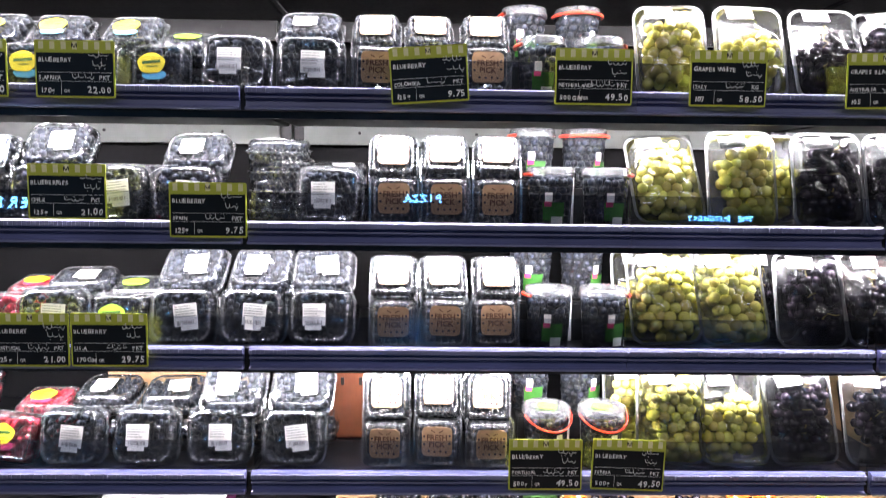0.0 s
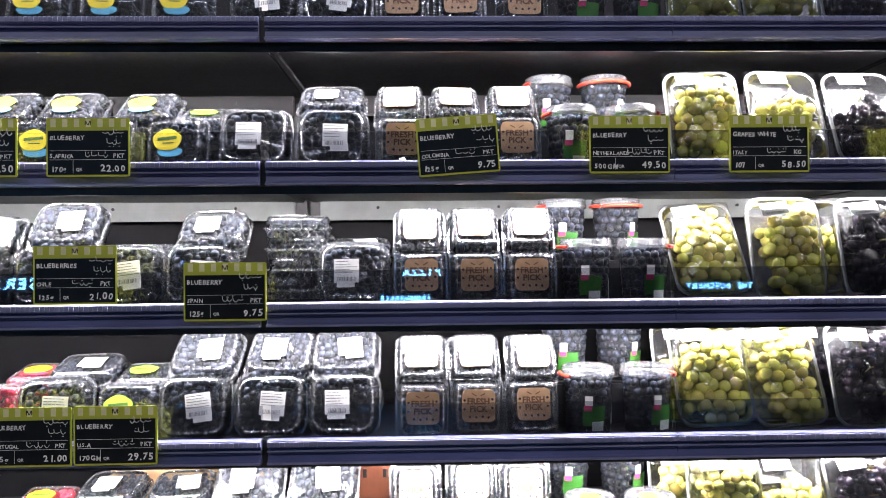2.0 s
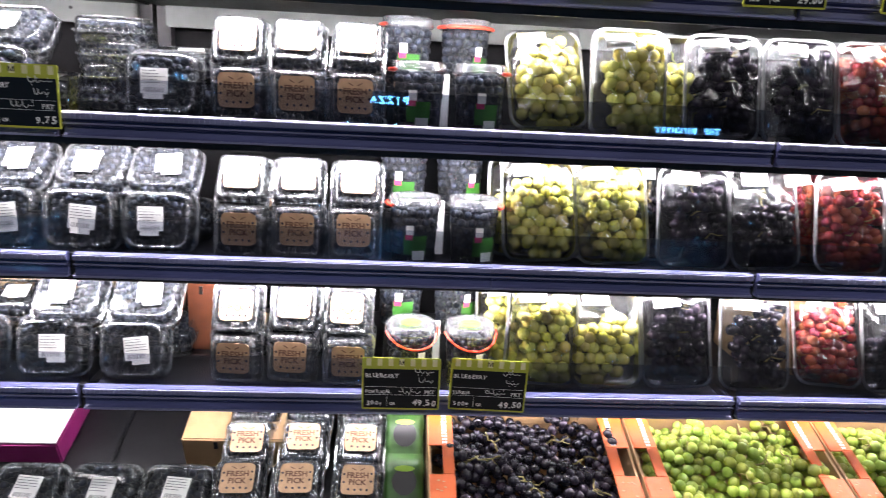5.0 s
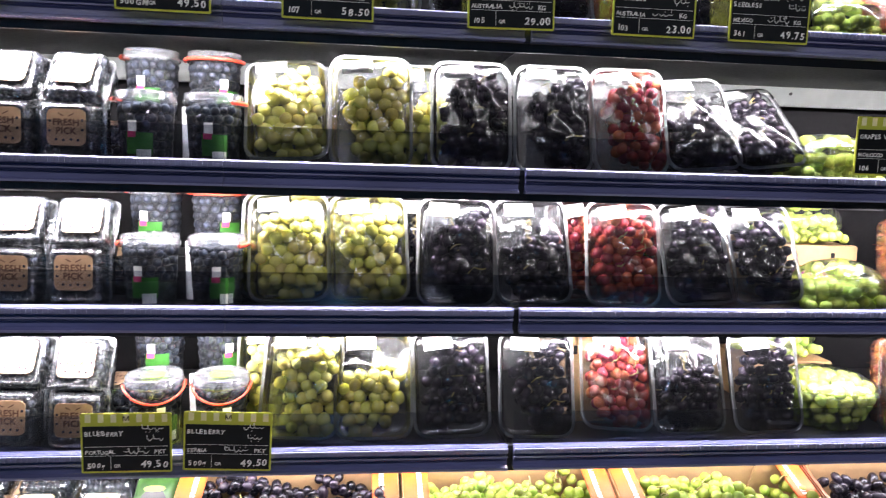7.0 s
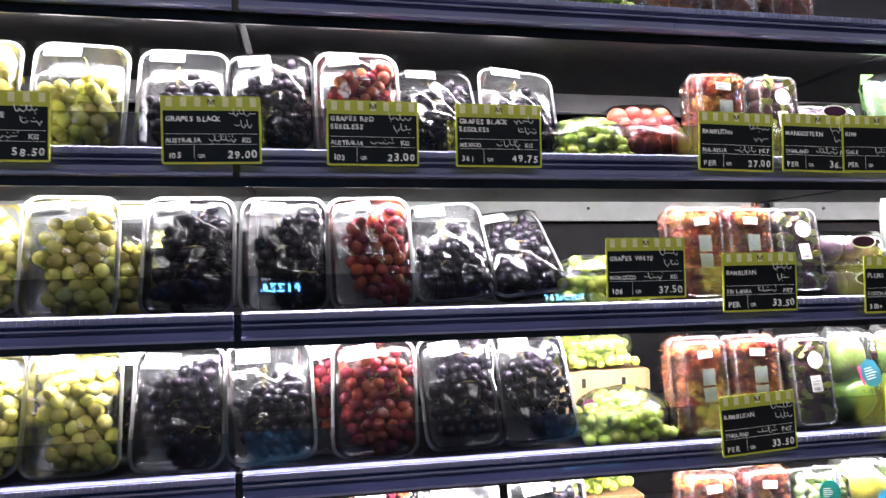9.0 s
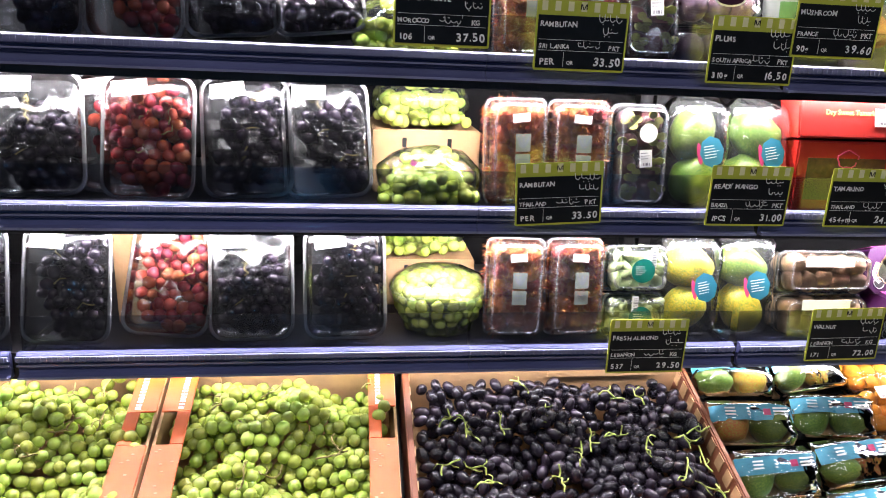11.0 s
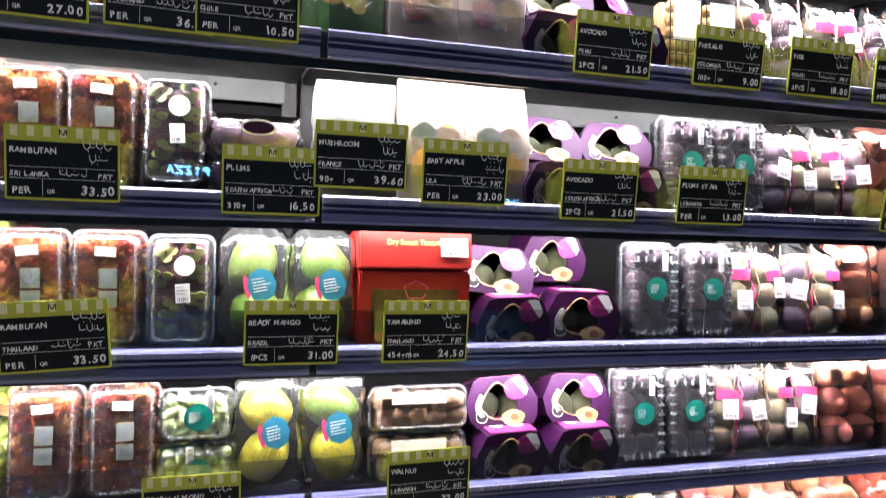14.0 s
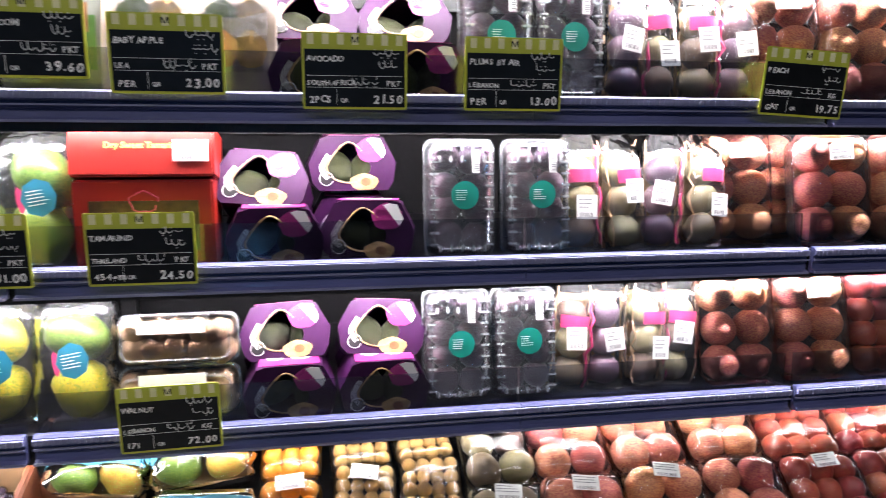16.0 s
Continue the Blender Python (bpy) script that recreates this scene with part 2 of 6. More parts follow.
M["floor"] = mat("floor_tiles", (0.22, 0.21, 0.20), 0.3, 0, 0.15, 6, 0.05, 60)
M["ceil"] = mat("dark_ceiling", (0.02, 0.02, 0.022), 0.8, 0, 0.2, 3)
M["wall"] = mat("dark_store_wall", (0.05, 0.05, 0.055), 0.6, 0, 0.3, 2)
M["leafgreen"] = mat("printed_green", (0.05, 0.13, 0.03), 0.4, 0, 0.4, 20)


# ---- geometry helpers ----
def part(name, bm, material, parent, label="", smooth=False):
    me = bpy.data.meshes.new(name)
    bm.to_mesh(me)
    bm.free()
    me.materials.append(M[material])
    if smooth:
        for p in me.polygons:
            p.use_smooth = True
    ob = new(name, me)
    ob.parent = parent
    if label:
        ob["label"] = label
    return ob


def shared(name, me, parent, m):
    ob = new(name, me)
    ob.parent = parent
    ob.matrix_basis = m
    return ob


def thing(name, label, category, group=""):
    return tagged(new(name), label, category, group)


def box(bm, cx, cy, cz, sx, sy, sz, rot=None, bevel=0.0):
    m = Matrix.Translation((cx, cy, cz))
    if rot is not None:
        m = m @ rot
    r = bmesh.ops.create_cube(bm, size=1, matrix=m @ Matrix.Diagonal((sx, sy, sz, 1)))
    if bevel:
        es = {e for v in r["verts"] for e in v.link_edges}
        bmesh.ops.bevel(bm, geom=list(es), offset=bevel, segments=2, affect="EDGES")


def boxes(*args):
    bm = bmesh.new()
    for a in args:
        box(bm, *a)
    return bm


def rr(w, h, r, n=4):
    """A rounded rectangle about the origin."""
    pts = []
    for cx, cy, a0 in ((w / 2 - r, h / 2 - r, 0), (-w / 2 + r, h / 2 - r, 90), (-w / 2 + r, -h / 2 + r, 180), (w / 2 - r, -h / 2 + r, 270)):
        for i in range(n + 1):
            a = radians(a0 + 90 * i / n)
            pts.append((cx + r * math.cos(a), cy + r * math.sin(a)))
    return pts


def loft(bm, secs, cy=0.0, close_first=True, close_last=True):
    """Joins rounded rectangles (w, h, r, z) into one skin."""
    rings = []
    for w, h, r, z in secs:
        rings.append([bm.verts.new((x, y + cy, z)) for x, y in rr(w, h, r)])
    for a, b in zip(rings, rings[1:]):
        for i in range(len(a)):
            j = (i + 1) % len(a)
            bm.faces.new((a[i], a[j], b[j], b[i]))
    if close_first:
        bm.faces.new(list(reversed(rings[0])))
    if close_last:
        bm.faces.new(rings[-1])
    return rings


def turned(bm, prof, cx=0, cy=0, seg=20, cap0=True, cap1=True):
    rings = [[bm.verts.new((cx + r * math.cos(2 * math.pi * i / seg), cy + r * math.sin(2 * math.pi * i / seg), z)) for i in range(seg)] for r, z in prof]
    for a, b in zip(rings, rings[1:]):
        for i in range(seg):
            bm.faces.new((a[i], a[(i + 1) % seg], b[(i + 1) % seg], b[i]))
    if cap0:
        bm.faces.new(list(reversed(rings[0])))
    if cap1:
        bm.faces.new(rings[-1])


def tube(bm, pts, r, seg=5):
    rings = []
    for i, p in enumerate(pts):
        p = Vector(p)
        d = (Vector(pts[min(i + 1, len(pts) - 1)]) - Vector(pts[max(i - 1, 0)])).normalized()
        u = d.orthogonal().normalized()
        v = d.cross(u)
        rings.append([bm.verts.new(p + r * (math.cos(2 * math.pi * k / seg) * u + math.sin(2 * math.pi * k / seg) * v)) for k in range(seg)])
    for a, b in zip(rings, rings[1:]):
        for k in range(seg):
            bm.faces.new((a[k], a[(k + 1) % seg], b[(k + 1) % seg], b[k]))


def ball(sub=2, stretch=(1, 1, 1), lump=0.0, dimple=0.0, seed=0):
    """A fruit of radius 1: a sphere with lumps, and a dimple at its stem end."""
    bm = bmesh.new()
    bmesh.ops.create_icosphere(bm, subdivisions=sub, radius=1)
    for v in bm.verts:
        p = v.co.copy()
        k = 1 + lump * noise.noise(p * 1.7 + Vector((seed * 3.1, 0, 0)))
        if dimple:
            k -= dimple * math.exp(-((p - Vector((0, 0, 1))).length / 0.35) ** 2)
        v.co = Vector((p.x * stretch[0], p.y * stretch[1], p.z * stretch[2])) * k
    return bm


def ball_mesh(name, material, **kw):
    bm = ball(**kw)
    me = bpy.data.meshes.new(name)
    bm.to_mesh(me)
    bm.free()
    me.materials.append(M[material])
    for p in me.polygons:
        p.use_smooth = True
    return me


def spin(rng, x, y, z, s):
    return Matrix.Translation((x, y, z)) @ Euler((rng.uniform(0, 6.3), rng.uniform(0, 6.3), rng.uniform(0, 6.3))).to_matrix().to_4x4() @ Matrix.Scale(s, 4)


def scatter(rng, w, h, d, tries=900, inside=None):
    """Spots in a w x h field, none nearer than d."""
    pts = []
    for _ in range(tries):
        x, y = rng.uniform(-w / 2, w / 2), rng.uniform(-h / 2, h / 2)
        if inside and not inside(x, y):
            continue
        if all((x - a) ** 2 + (y - b) ** 2 > d * d for a, b in pts):
            pts.append((x, y))
    return pts


def hexes(rng, w, h, d):
    """Spots in offset rows over a w x h field, a little uneven."""
    out = []
    rows, cols = int(h / (d * 0.87)) + 1, int(w / d) + 1
    for j in range(rows):
        for i in range(cols):
            x = -w / 2 + (i + 0.5 * (j % 2)) * d + rng.uniform(-0.2, 0.2) * d
            y = -h / 2 + j * d * 0.87 + rng.uniform(-0.2, 0.2) * d
            if abs(x) <= w / 2 and abs(y) <= h / 2:
                out.append((x, y))
    return out


def text_mesh(bm, words, size, m, align="LEFT"):
    """Adds flat letters in the built-in font to bm."""
    cu = bpy.data.curves.new("letters", "FONT")
    cu.body, cu.size, cu.align_x, cu.resolution_u = words, size, align, 2
    cu.offset = size * 0.030
    ob = bpy.data.objects.new("letters", cu)
    me = bpy.data.meshes.new_from_object(ob)
    me.transform(m)
    bm.from_mesh(me)
    bpy.data.objects.remove(ob)
    bpy.data.curves.remove(cu)
    bpy.data.meshes.remove(me)


def bars(rng, w, h, lines, z=0.0, cx=0.0, cy=0.0, barcode=True):
    """Lines of print too small to read, and a barcode under them."""
    bm = bmesh.new()
    low = h * 0.3 if barcode else 0.0
    step = (h - low) / (lines + 1)
    for i in range(lines):
        L = w * rng.uniform(0.5, 0.88)
        x = cx - w / 2 + 0.06 * w
        end = x + L
        while x < end:
            word = min(end - x, rng.uniform(0.08, 0.22) * w)
            box(bm, x + word / 2, cy + h / 2 - step * (i + 0.9), z, word, step * 0.26, 0.0003)
            x += word + 0.03 * w
    if barcode:
        x = -w * 0.36
        while x < w * 0.36:
            t = rng.choice((0.0006, 0.0010, 0.0014))
            box(bm, cx + x, cy - h / 2 + low * 0.5, z, t, low * 0.62, 0.0003)
            x += t + rng.choice((0.0007, 0.0012, 0.0017))
    return bm


def sticker(parent, rng, cx, cy, z, w, h, rot=0.0, name="label", second=True, lines=5):
    """A white paper label with print, on the lid."""
    bm = bmesh.new()
    box(bm, 0, 0, 0, w, h, 0.0008)
    if second:
        box(bm, rng.uniform(-0.1, 0.2) * w, -h * 0.52, 0.0005, w * 0.72, h * 0.36, 0.0007)
    lab = part(name, bm, "paper", parent, "white printed paper label")
    lab.matrix_basis = pose(cx, cy, z, 0, 0, rot)
    part("print", bars(rng, w, h, lines, 0.0011), "ink", lab)
    return lab


def sheet(bm, w, h, f, nx=14, ny=16, cy=0.0):
    """A thin sheet z = f(u, v), u and v from -1 to 1."""
    vs = [[bm.verts.new((w / 2 * (2 * i / nx - 1), cy + h / 2 * (2 * j / ny - 1), f(2 * i / nx - 1, 2 * j / ny - 1))) for i in range(nx + 1)] for j in range(ny + 1)]
    for j in range(ny):
        for i in range(nx):
            bm.faces.new((vs[j][i], vs[j][i + 1], vs[j + 1][i + 1], vs[j + 1][i]))


STOCK = {}


def place(kind, maker, m, variants=2):
    """Makes a kind of thing in a few variants, then copies them."""
    made = STOCK.setdefault(kind, [[], 0])
    made[1] += 1
    if len(made[0]) < variants:
        ob = maker(len(made[0]))
        ob.matrix_basis = m
        made[0].append(ob)
        return ob
    return copy_thing(made[0][made[1] % variants], m)


# ---- structure ----
def structure(name, bm, material, label, category):
    ob = part(name, bm, material, None)
    return tagged(ob, label, category, kind="structure")


SX, CX = RIGHT - LEFT, MIDX
structure("floor", boxes((CX, -14.0, -0.05, 70, 33, 0.1)), "floor", "dark grey polished tile floor of the store", "floor")
structure("ceiling", boxes((CX, -14.0, 7.05, 70, 33, 0.1)), "ceil", "dark painted store ceiling", "ceiling")
structure("wall_south", boxes((CX, -30.18, 3.5, 70, 0.2, 7.0)), "wall", "dark store wall far across the hall", "wall")
structure("wall_north", boxes((CX, 2.3, 3.5, 70, 0.15, 7.0)), "wall", "dark store wall behind the cooler", "wall")
structure("wall_east", boxes((CX + 34.9, -14.0, 3.5, 0.15, 32.2, 7.0)), "wall", "dark store wall at the hall's end", "wall")
structure("wall_west", boxes((CX - 34.9, -14.0, 3.5, 0.15, 32.2, 7.0)), "wall", "dark store wall at the hall's start", "wall")


def cooler_bay(i):
    """One bay of the open cooler: back, base, canopy, shelves with rails, lips and strips."""
    xa = X0 + BAY * (i - 1)
    xm, w = xa + BAY / 2, BAY - 0.004
    bay = tagged(new("cooler_bay"), "black open refrigerated display cooler with five fruit shelves", "display cooler", "cooler bays", "structure")
    bay.location = (xm, FRONT, 0)
    d = BACK - FRONT
    part("back_panel", boxes((0, d + 0.02, 1.15, BAY, 0.04, 1.9)), "back", bay)
    part("plinth", boxes((0, d / 2 - 0.10, 0.10, w, d + 0.20, 0.2, None, 0.004)), "black", bay)
    part("front_panel", boxes((0, -0.190, 0.26, w, 0.03, 0.18, None, 0.006)), "shelf", bay)
    deck = part("deck", boxes((0, 0.15, -0.012, w, 0.70, 0.02, None, 0.003)), "shelf", bay)
    deck.matrix_basis = pose(0, 0, 0.448, 20.0)
    part("canopy", boxes((0, 0.24, 2.16, w, 0.66, 0.16, None, 0.01)), "black", bay)
    part("canopy_diffuser", boxes((0, -0.03, 2.073, w - 0.06, 0.05, 0.012)), "ledface", bay)
    for sx in (-1, 1):
        part("upright", boxes((sx * (w / 2 - 0.018), d - 0.02, 1.2, 0.03, 0.03, 1.75)), "black", bay)
    gap = 0.012
    for key, z in SHELF.items():
        slab = part("shelf", boxes((0, d / 2 + 0.02, z - 0.024, w - gap, d - 0.045, 0.02, None, 0.003)), "shelf", bay, "dark metal shelf")
        slab.location = (0, 0, 0)
        part("shelf_bracket", boxes((0, d - 0.05, z - 0.055, w - 0.06, 0.02, 0.05, None, 0.003)), "grey" if key == "B" else "black", bay, "metal shelf bracket with screws")
        bm = bmesh.new()
        for k in range(4):
            bmesh.ops.create_cone(bm, cap_ends=True, segments=8, radius1=0.004, radius2=0.004, depth=0.004, matrix=Matrix.Translation((-0.45 + 0.3 * k, d - 0.061, z - 0.05)) @ Matrix.Rotation(radians(90), 4, "X"))
        part("screw", bm, "black", bay)
        # rails: a long and a short run on each shelf
        lip_angle = Matrix.Rotation(radians(-4), 4, "X")
        for ra, rb in ((0.006, 0.7485), (0.7495, BAY - 0.006)):
            L, mid = rb - ra, (ra + rb) / 2 - BAY / 2
            bm = bmesh.new()
            prof = [(0.004, 0.004), (0.0, 0.001), (0.0, -0.010), (0.004, -0.012), (0.002, -0.021), (0.005, -0.023), (0.003, -0.033), (-0.003, -0.036), (-0.003, -0.040), (0.012, -0.040), (0.012, 0.004)]
            ends = []
            for x in (mid - L / 2, mid + L / 2):
                ends.append([bm.verts.new((x, py, z + pz)) for py, pz in prof])
            for a in range(len(prof)):
                b = (a + 1) % len(prof)
                bm.faces.new((ends[0][a], ends[0][b], ends[1][b], ends[1][a]))
            bm.faces.new(ends[0])
            bm.faces.new(list(reversed(ends[1])))
            bmesh.ops.recalc_face_normals(bm, faces=bm.faces)
            rail = part("ticket_rail", bm, "rail", bay, "violet-blue plastic ticket rail")
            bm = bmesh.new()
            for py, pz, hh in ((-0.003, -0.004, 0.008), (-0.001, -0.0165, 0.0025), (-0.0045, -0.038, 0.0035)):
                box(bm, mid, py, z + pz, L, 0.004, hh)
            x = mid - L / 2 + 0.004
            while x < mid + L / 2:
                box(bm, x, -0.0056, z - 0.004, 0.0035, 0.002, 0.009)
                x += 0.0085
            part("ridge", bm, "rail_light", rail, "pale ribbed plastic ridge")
            bm = bmesh.new()
            box(bm, 0, 0, 0.029, L - 0.004, 0.003, 0.062)
            lip = part("lip", bm, "acrylic", bay, "clear acrylic front lip")
            lip.matrix_basis = pose(mid, 0.020, z, 0, 0, 0) @ lip_angle
        part("rail_backing", boxes((0, 0.017, z - 0.020, BAY, 0.008, 0.040), (0, 0.029, z - 0.042, BAY, 0.006, 0.024)), "black", bay, "black rail carrier")
        part("light_strip", boxes((0, 0.056, z - 0.0325, w - 0.05, 0.020, 0.005, None, 0.001)), "ledface", bay, "glowing white light strip")
    # base rail
    bm = bmesh.new()
    for zz, hh, yy in ((0.410, 0.03, -0.212), (0.375, 0.03, -0.214)):
        box(bm, 0, yy, zz, w - 0.008, 0.012, hh, None, 0.002)
    part("base_rail", bm, "rail", bay, "violet-blue plastic base rail")
    return bay


for i in range(5):
    cooler_bay(i)


# ---- lit signs across the aisle ----
def lit_sign(words, x, y, z, size):
    ob = thing("lit_sign", "blue lit word sign high on the far store wall", "sign", "lit signs")
    step = size * 0.74
    for k, ch in enumerate(words):
        if ch == " ":
            continue
        bm = bmesh.new()
        text_mesh(bm, ch, size, Matrix.Translation(((k - (len(words) - 1) / 2) * step, 0, 0.002)), "CENTER")
        part("letter", bm, "signblue", ob)
    bm = bmesh.new()
    box(bm, 0, size * 0.35, -0.04, step * len(words) + 0.1, size * 1.6, 0.08, None, 0.01)
    part("backing", bm, "black", ob)
    ob.matrix_basis = pose(x, y, z, 90, 0, 180)


lit_sign("ROTISSERIE", -18.2, -30.0, 4.25, 0.70)
lit_sign("PIZZA", -0.3, -30.0, 4.70, 0.50)
lit_sign("FROMAGERIE", -1.1, -30.0, 3.52, 0.33)
lit_sign("THE BUTCHERY", 13.9, -30.0, 3.95, 0.36)
counter = tagged(new("service_counter"), "long dark service counter under the lit signs", "counter", kind="structure")
part("counter_body", boxes((0, -29.0, 0.5, 50, 0.8, 1.0, None, 0.02)), "wall", counter)
part("counter_top", boxes((0, -29.0, 1.02, 50.1, 0.9, 0.04, None, 0.01)), "black", counter)
# invented housing and hangers, out of view, round the added fill lamp
fill_bar = thing("aisle_light", "added unseen black housing for the fill lamp over the aisle", "ceiling light")
part("housing", boxes((1.0, -0.6, 3.16, 8.1, 0.29, 0.07, None, 0.008)), "black", fill_bar)
for hx in (-2.5, 1.0, 4.5):
    part("hanger", boxes((hx, -0.6, 5.1, 0.012, 0.012, 3.8)), "black", fill_bar)


# ---- price tags ----
def stroke(bm, pts, t):
    """A flat chalk stroke along pts."""
    for (x1, y1), (x2, y2) in zip(pts, pts[1:]):
        L = math.hypot(x2 - x1, y2 - y1)
        if L > 1e-6:
            box(bm, (x1 + x2) / 2, (y1 + y2) / 2, 0.0016, L + t * 0.7, t, 0.0003, Matrix.Rotation(math.atan2(y2 - y1, x2 - x1), 4, "Z"))


def scribble(bm, rng, x, y, w, h):
    """A run of flowing script too fine to read: bowls, ascenders and dots."""
    px, t = x, h * 0.13
    while px < x + w - h * 0.4:
        L = h * rng.uniform(0.7, 1.1)
        deep = rng.choice((0.15, 0.35, 0.5)) * h
        stroke(bm, [(px + L * k / 5, y - deep * math.sin(math.pi * k / 5)) for k in range(6)], t)
        if rng.random() < 0.55:
            stroke(bm, [(px, y), (px - h * 0.06, y + h * rng.uniform(0.5, 0.9))], t)
        for _ in range(rng.choice((0, 1, 2))):
            q = rng.uniform(0.25, 0.75)
            box(bm, px + L * q, y + rng.choice((-0.75, 0.45)) * h, 0.0016, t * 1.2, t * 1.2, 0.0003)
        px += L * rng.choice((0.98, 0.98, 1.35))


GLYPHS = {}
WIDTH = {"I": 0.30, ".": 0.28, " ": 0.34, "1": 0.42, "M": 0.84, "W": 0.92, "N": 0.72, "O": 0.74, "G": 0.72, "Q": 0.74}


def handwritten(bm, rng, words, size, x, y, align="LEFT"):
    """Block letters set one by one, each a little turned and shifted, like chalk."""
    step = lambda c: size * (WIDTH.get(c, 0.60) + 0.02)
    px = x - (sum(map(step, words)) if align == "RIGHT" else 0.0)
    for ch in words:
        if ch not in GLYPHS:
            one = bmesh.new()
            text_mesh(one, ch, 1.0, Matrix())
            me = bpy.data.meshes.new("glyph")
            one.to_mesh(me)
            one.free()
            GLYPHS[ch] = me
        me = GLYPHS[ch].copy()
        lean = Matrix.Identity(4)
        lean[0][1] = rng.uniform(-0.08, 0.16)
        me.transform(Matrix.Translation((px, y + rng.uniform(-0.05, 0.05) * size, 0.0015)) @ Matrix.Rotation(radians(rng.uniform(-6, 7)), 4, "Z") @ lean @ Matrix.Scale(size * rng.uniform(0.9, 1.08), 4))
        bm.from_mesh(me)
        bpy.data.meshes.remove(me)
        px += step(ch)


TAGS = [0]


def price_tag(x, z, name, origin, unit, amount, price, turn=0.0, y=None, lean=0.0, name2=""):
    TAGS[0] += 1
    rng = random.Random(TAGS[0])
    ob = thing("price_tag", "black chalkboard price tag with green striped header on the shelf rail", "price tag", "price tags")
    W, H = 0.146, 0.104
    bm = bmesh.new()
    loft(bm, [(W, H, 0.003, -0.001), (W, H, 0.003, 0.0005)])
    part("card", bm, "taggreen", ob, "lime green card edge")
    part("panel", boxes((0, -0.0095, 0.0008, W - 0.006, H - 0.026, 0.0006)), "tagcard", ob, "black writing panel")
    bm = bmesh.new()
    for k in range(7):
        box(bm, -W / 2 + 0.012 + k * 0.0205, H / 2 - 0.009, 0.0007, 0.009, 0.014, 0.0004)
    part("header_stripe", bm, "tagstripe", ob, "pale yellow header stripes")
    bm = bmesh.new()
    for sx, a in ((-0.0045, 0), (0.0045, 0), (-0.002, 22), (0.002, -22)):
        box(bm, sx, H / 2 - 0.009, 0.0012, 0.0014, 0.008, 0.0003, Matrix.Rotation(radians(a), 4, "Z"))
    part("emblem", bm, "tagcard", ob)
    bm = bmesh.new()
    for yy in (-0.006, -0.022):
        box(bm, 0, yy, 0.0012, W - 0.012, 0.0006, 0.0003)
    box(bm, -0.026, -0.035, 0.0012, 0.0006, 0.022, 0.0003)
    box(bm, 0.03, -0.008, 0.0012, 0.0006, 0.006, 0.0003)
    handwritten(bm, rng, name, 0.0110, -0.067, 0.019 if name2 else 0.013)
    if name2:
        handwritten(bm, rng, name2, 0.0105, -0.067, 0.006)
    handwritten(bm, rng, origin, 0.0095, -0.067, -0.019)
    handwritten(bm, rng, unit, 0.0105, 0.044, -0.019)
    handwritten(bm, rng, amount, 0.0125, -0.064, -0.043)
    text_mesh(bm, "QR", 0.0075, Matrix.Translation((-0.021, -0.042, 0.0015)))
    handwritten(bm, rng, price, 0.0165, 0.068, -0.043, "RIGHT")
    scribble(bm, rng, 0.026, 0.026, 0.036, 0.009)
    scribble(bm, rng, 0.034, 0.008, 0.028, 0.009)
    scribble(bm, rng, -0.004, -0.014, 0.038, 0.009)
    part("writing", bm, "chalk", ob, "white chalk handwriting")
    ob.matrix_basis = pose(x, FRONT - 0.012 if y is None else y, z, 90 - lean, 0, 0) @ pose(0, 0, 0, 0, 0, turn)
    return ob


B_TAGS = [
    (-0.885, "BERRY", "USA", "PKT", "170g", "24.50", 0), (-0.688, "BLUEBERRY", "S.AFRICA", "PKT", "170g", "22.00", 0),
    (-0.033, "BLUEBERRY", "COLOMBIA", "PKT", "125g", "9.75", 4), (0.277, "BLUEBERRY", "NETHERLANDS", "PKT", "500GM", "49.50", 0),
    (0.532, "GRAPES WHITE", "ITALY", "KG", "107", "58.50", 0), (0.831, "GRAPES BLACK", "AUSTRALIA", "KG", "105", "29.00", 1),
    (1.077, "GRAPES RED", "AUSTRALIA", "KG", "103", "23.00", 0), (1.284, "GRAPES BLACK", "MEXICO", "KG", "361", "49.75", 0),
]
for x, nm, org, u, am, pr, tn in B_TAGS:
    price_tag(x, 1.488, nm, org, u, am, pr, tn, name2="SEEDLESS" if pr in ("23.00", "49.75") else "")
B_TAGS2 = [(1.718, "RAMBUTAN", "MALAYSIA", "PKT", "PER", "27.00", -1), (1.882, "MANGOSTEEN", "THAILAND", "PKT", "PER", "36.50", -1), (2.002, "KIWI", "CHILE", "PKT", "PER", "10.50", 0),
           (2.602, "AVOCADO", "PERU", "PKT", "2PCS", "21.50", 0), (2.834, "PHYSALIS", "COLOMBIA", "PKT", "100g", "9.00", 0), (3.039, "FIGS", "BRAZIL", "PKT", "3PCS", "18.00", 0), (3.24, "PASSION", "KENYA", "PKT", "PER", "12.00", 1)]
for x, nm, org, u, am, pr, tn in B_TAGS2:
    price_tag(x, 1.486, nm, org, u, am, pr, tn, y=FRONT - (0.016 if x == 2.002 else 0.012))
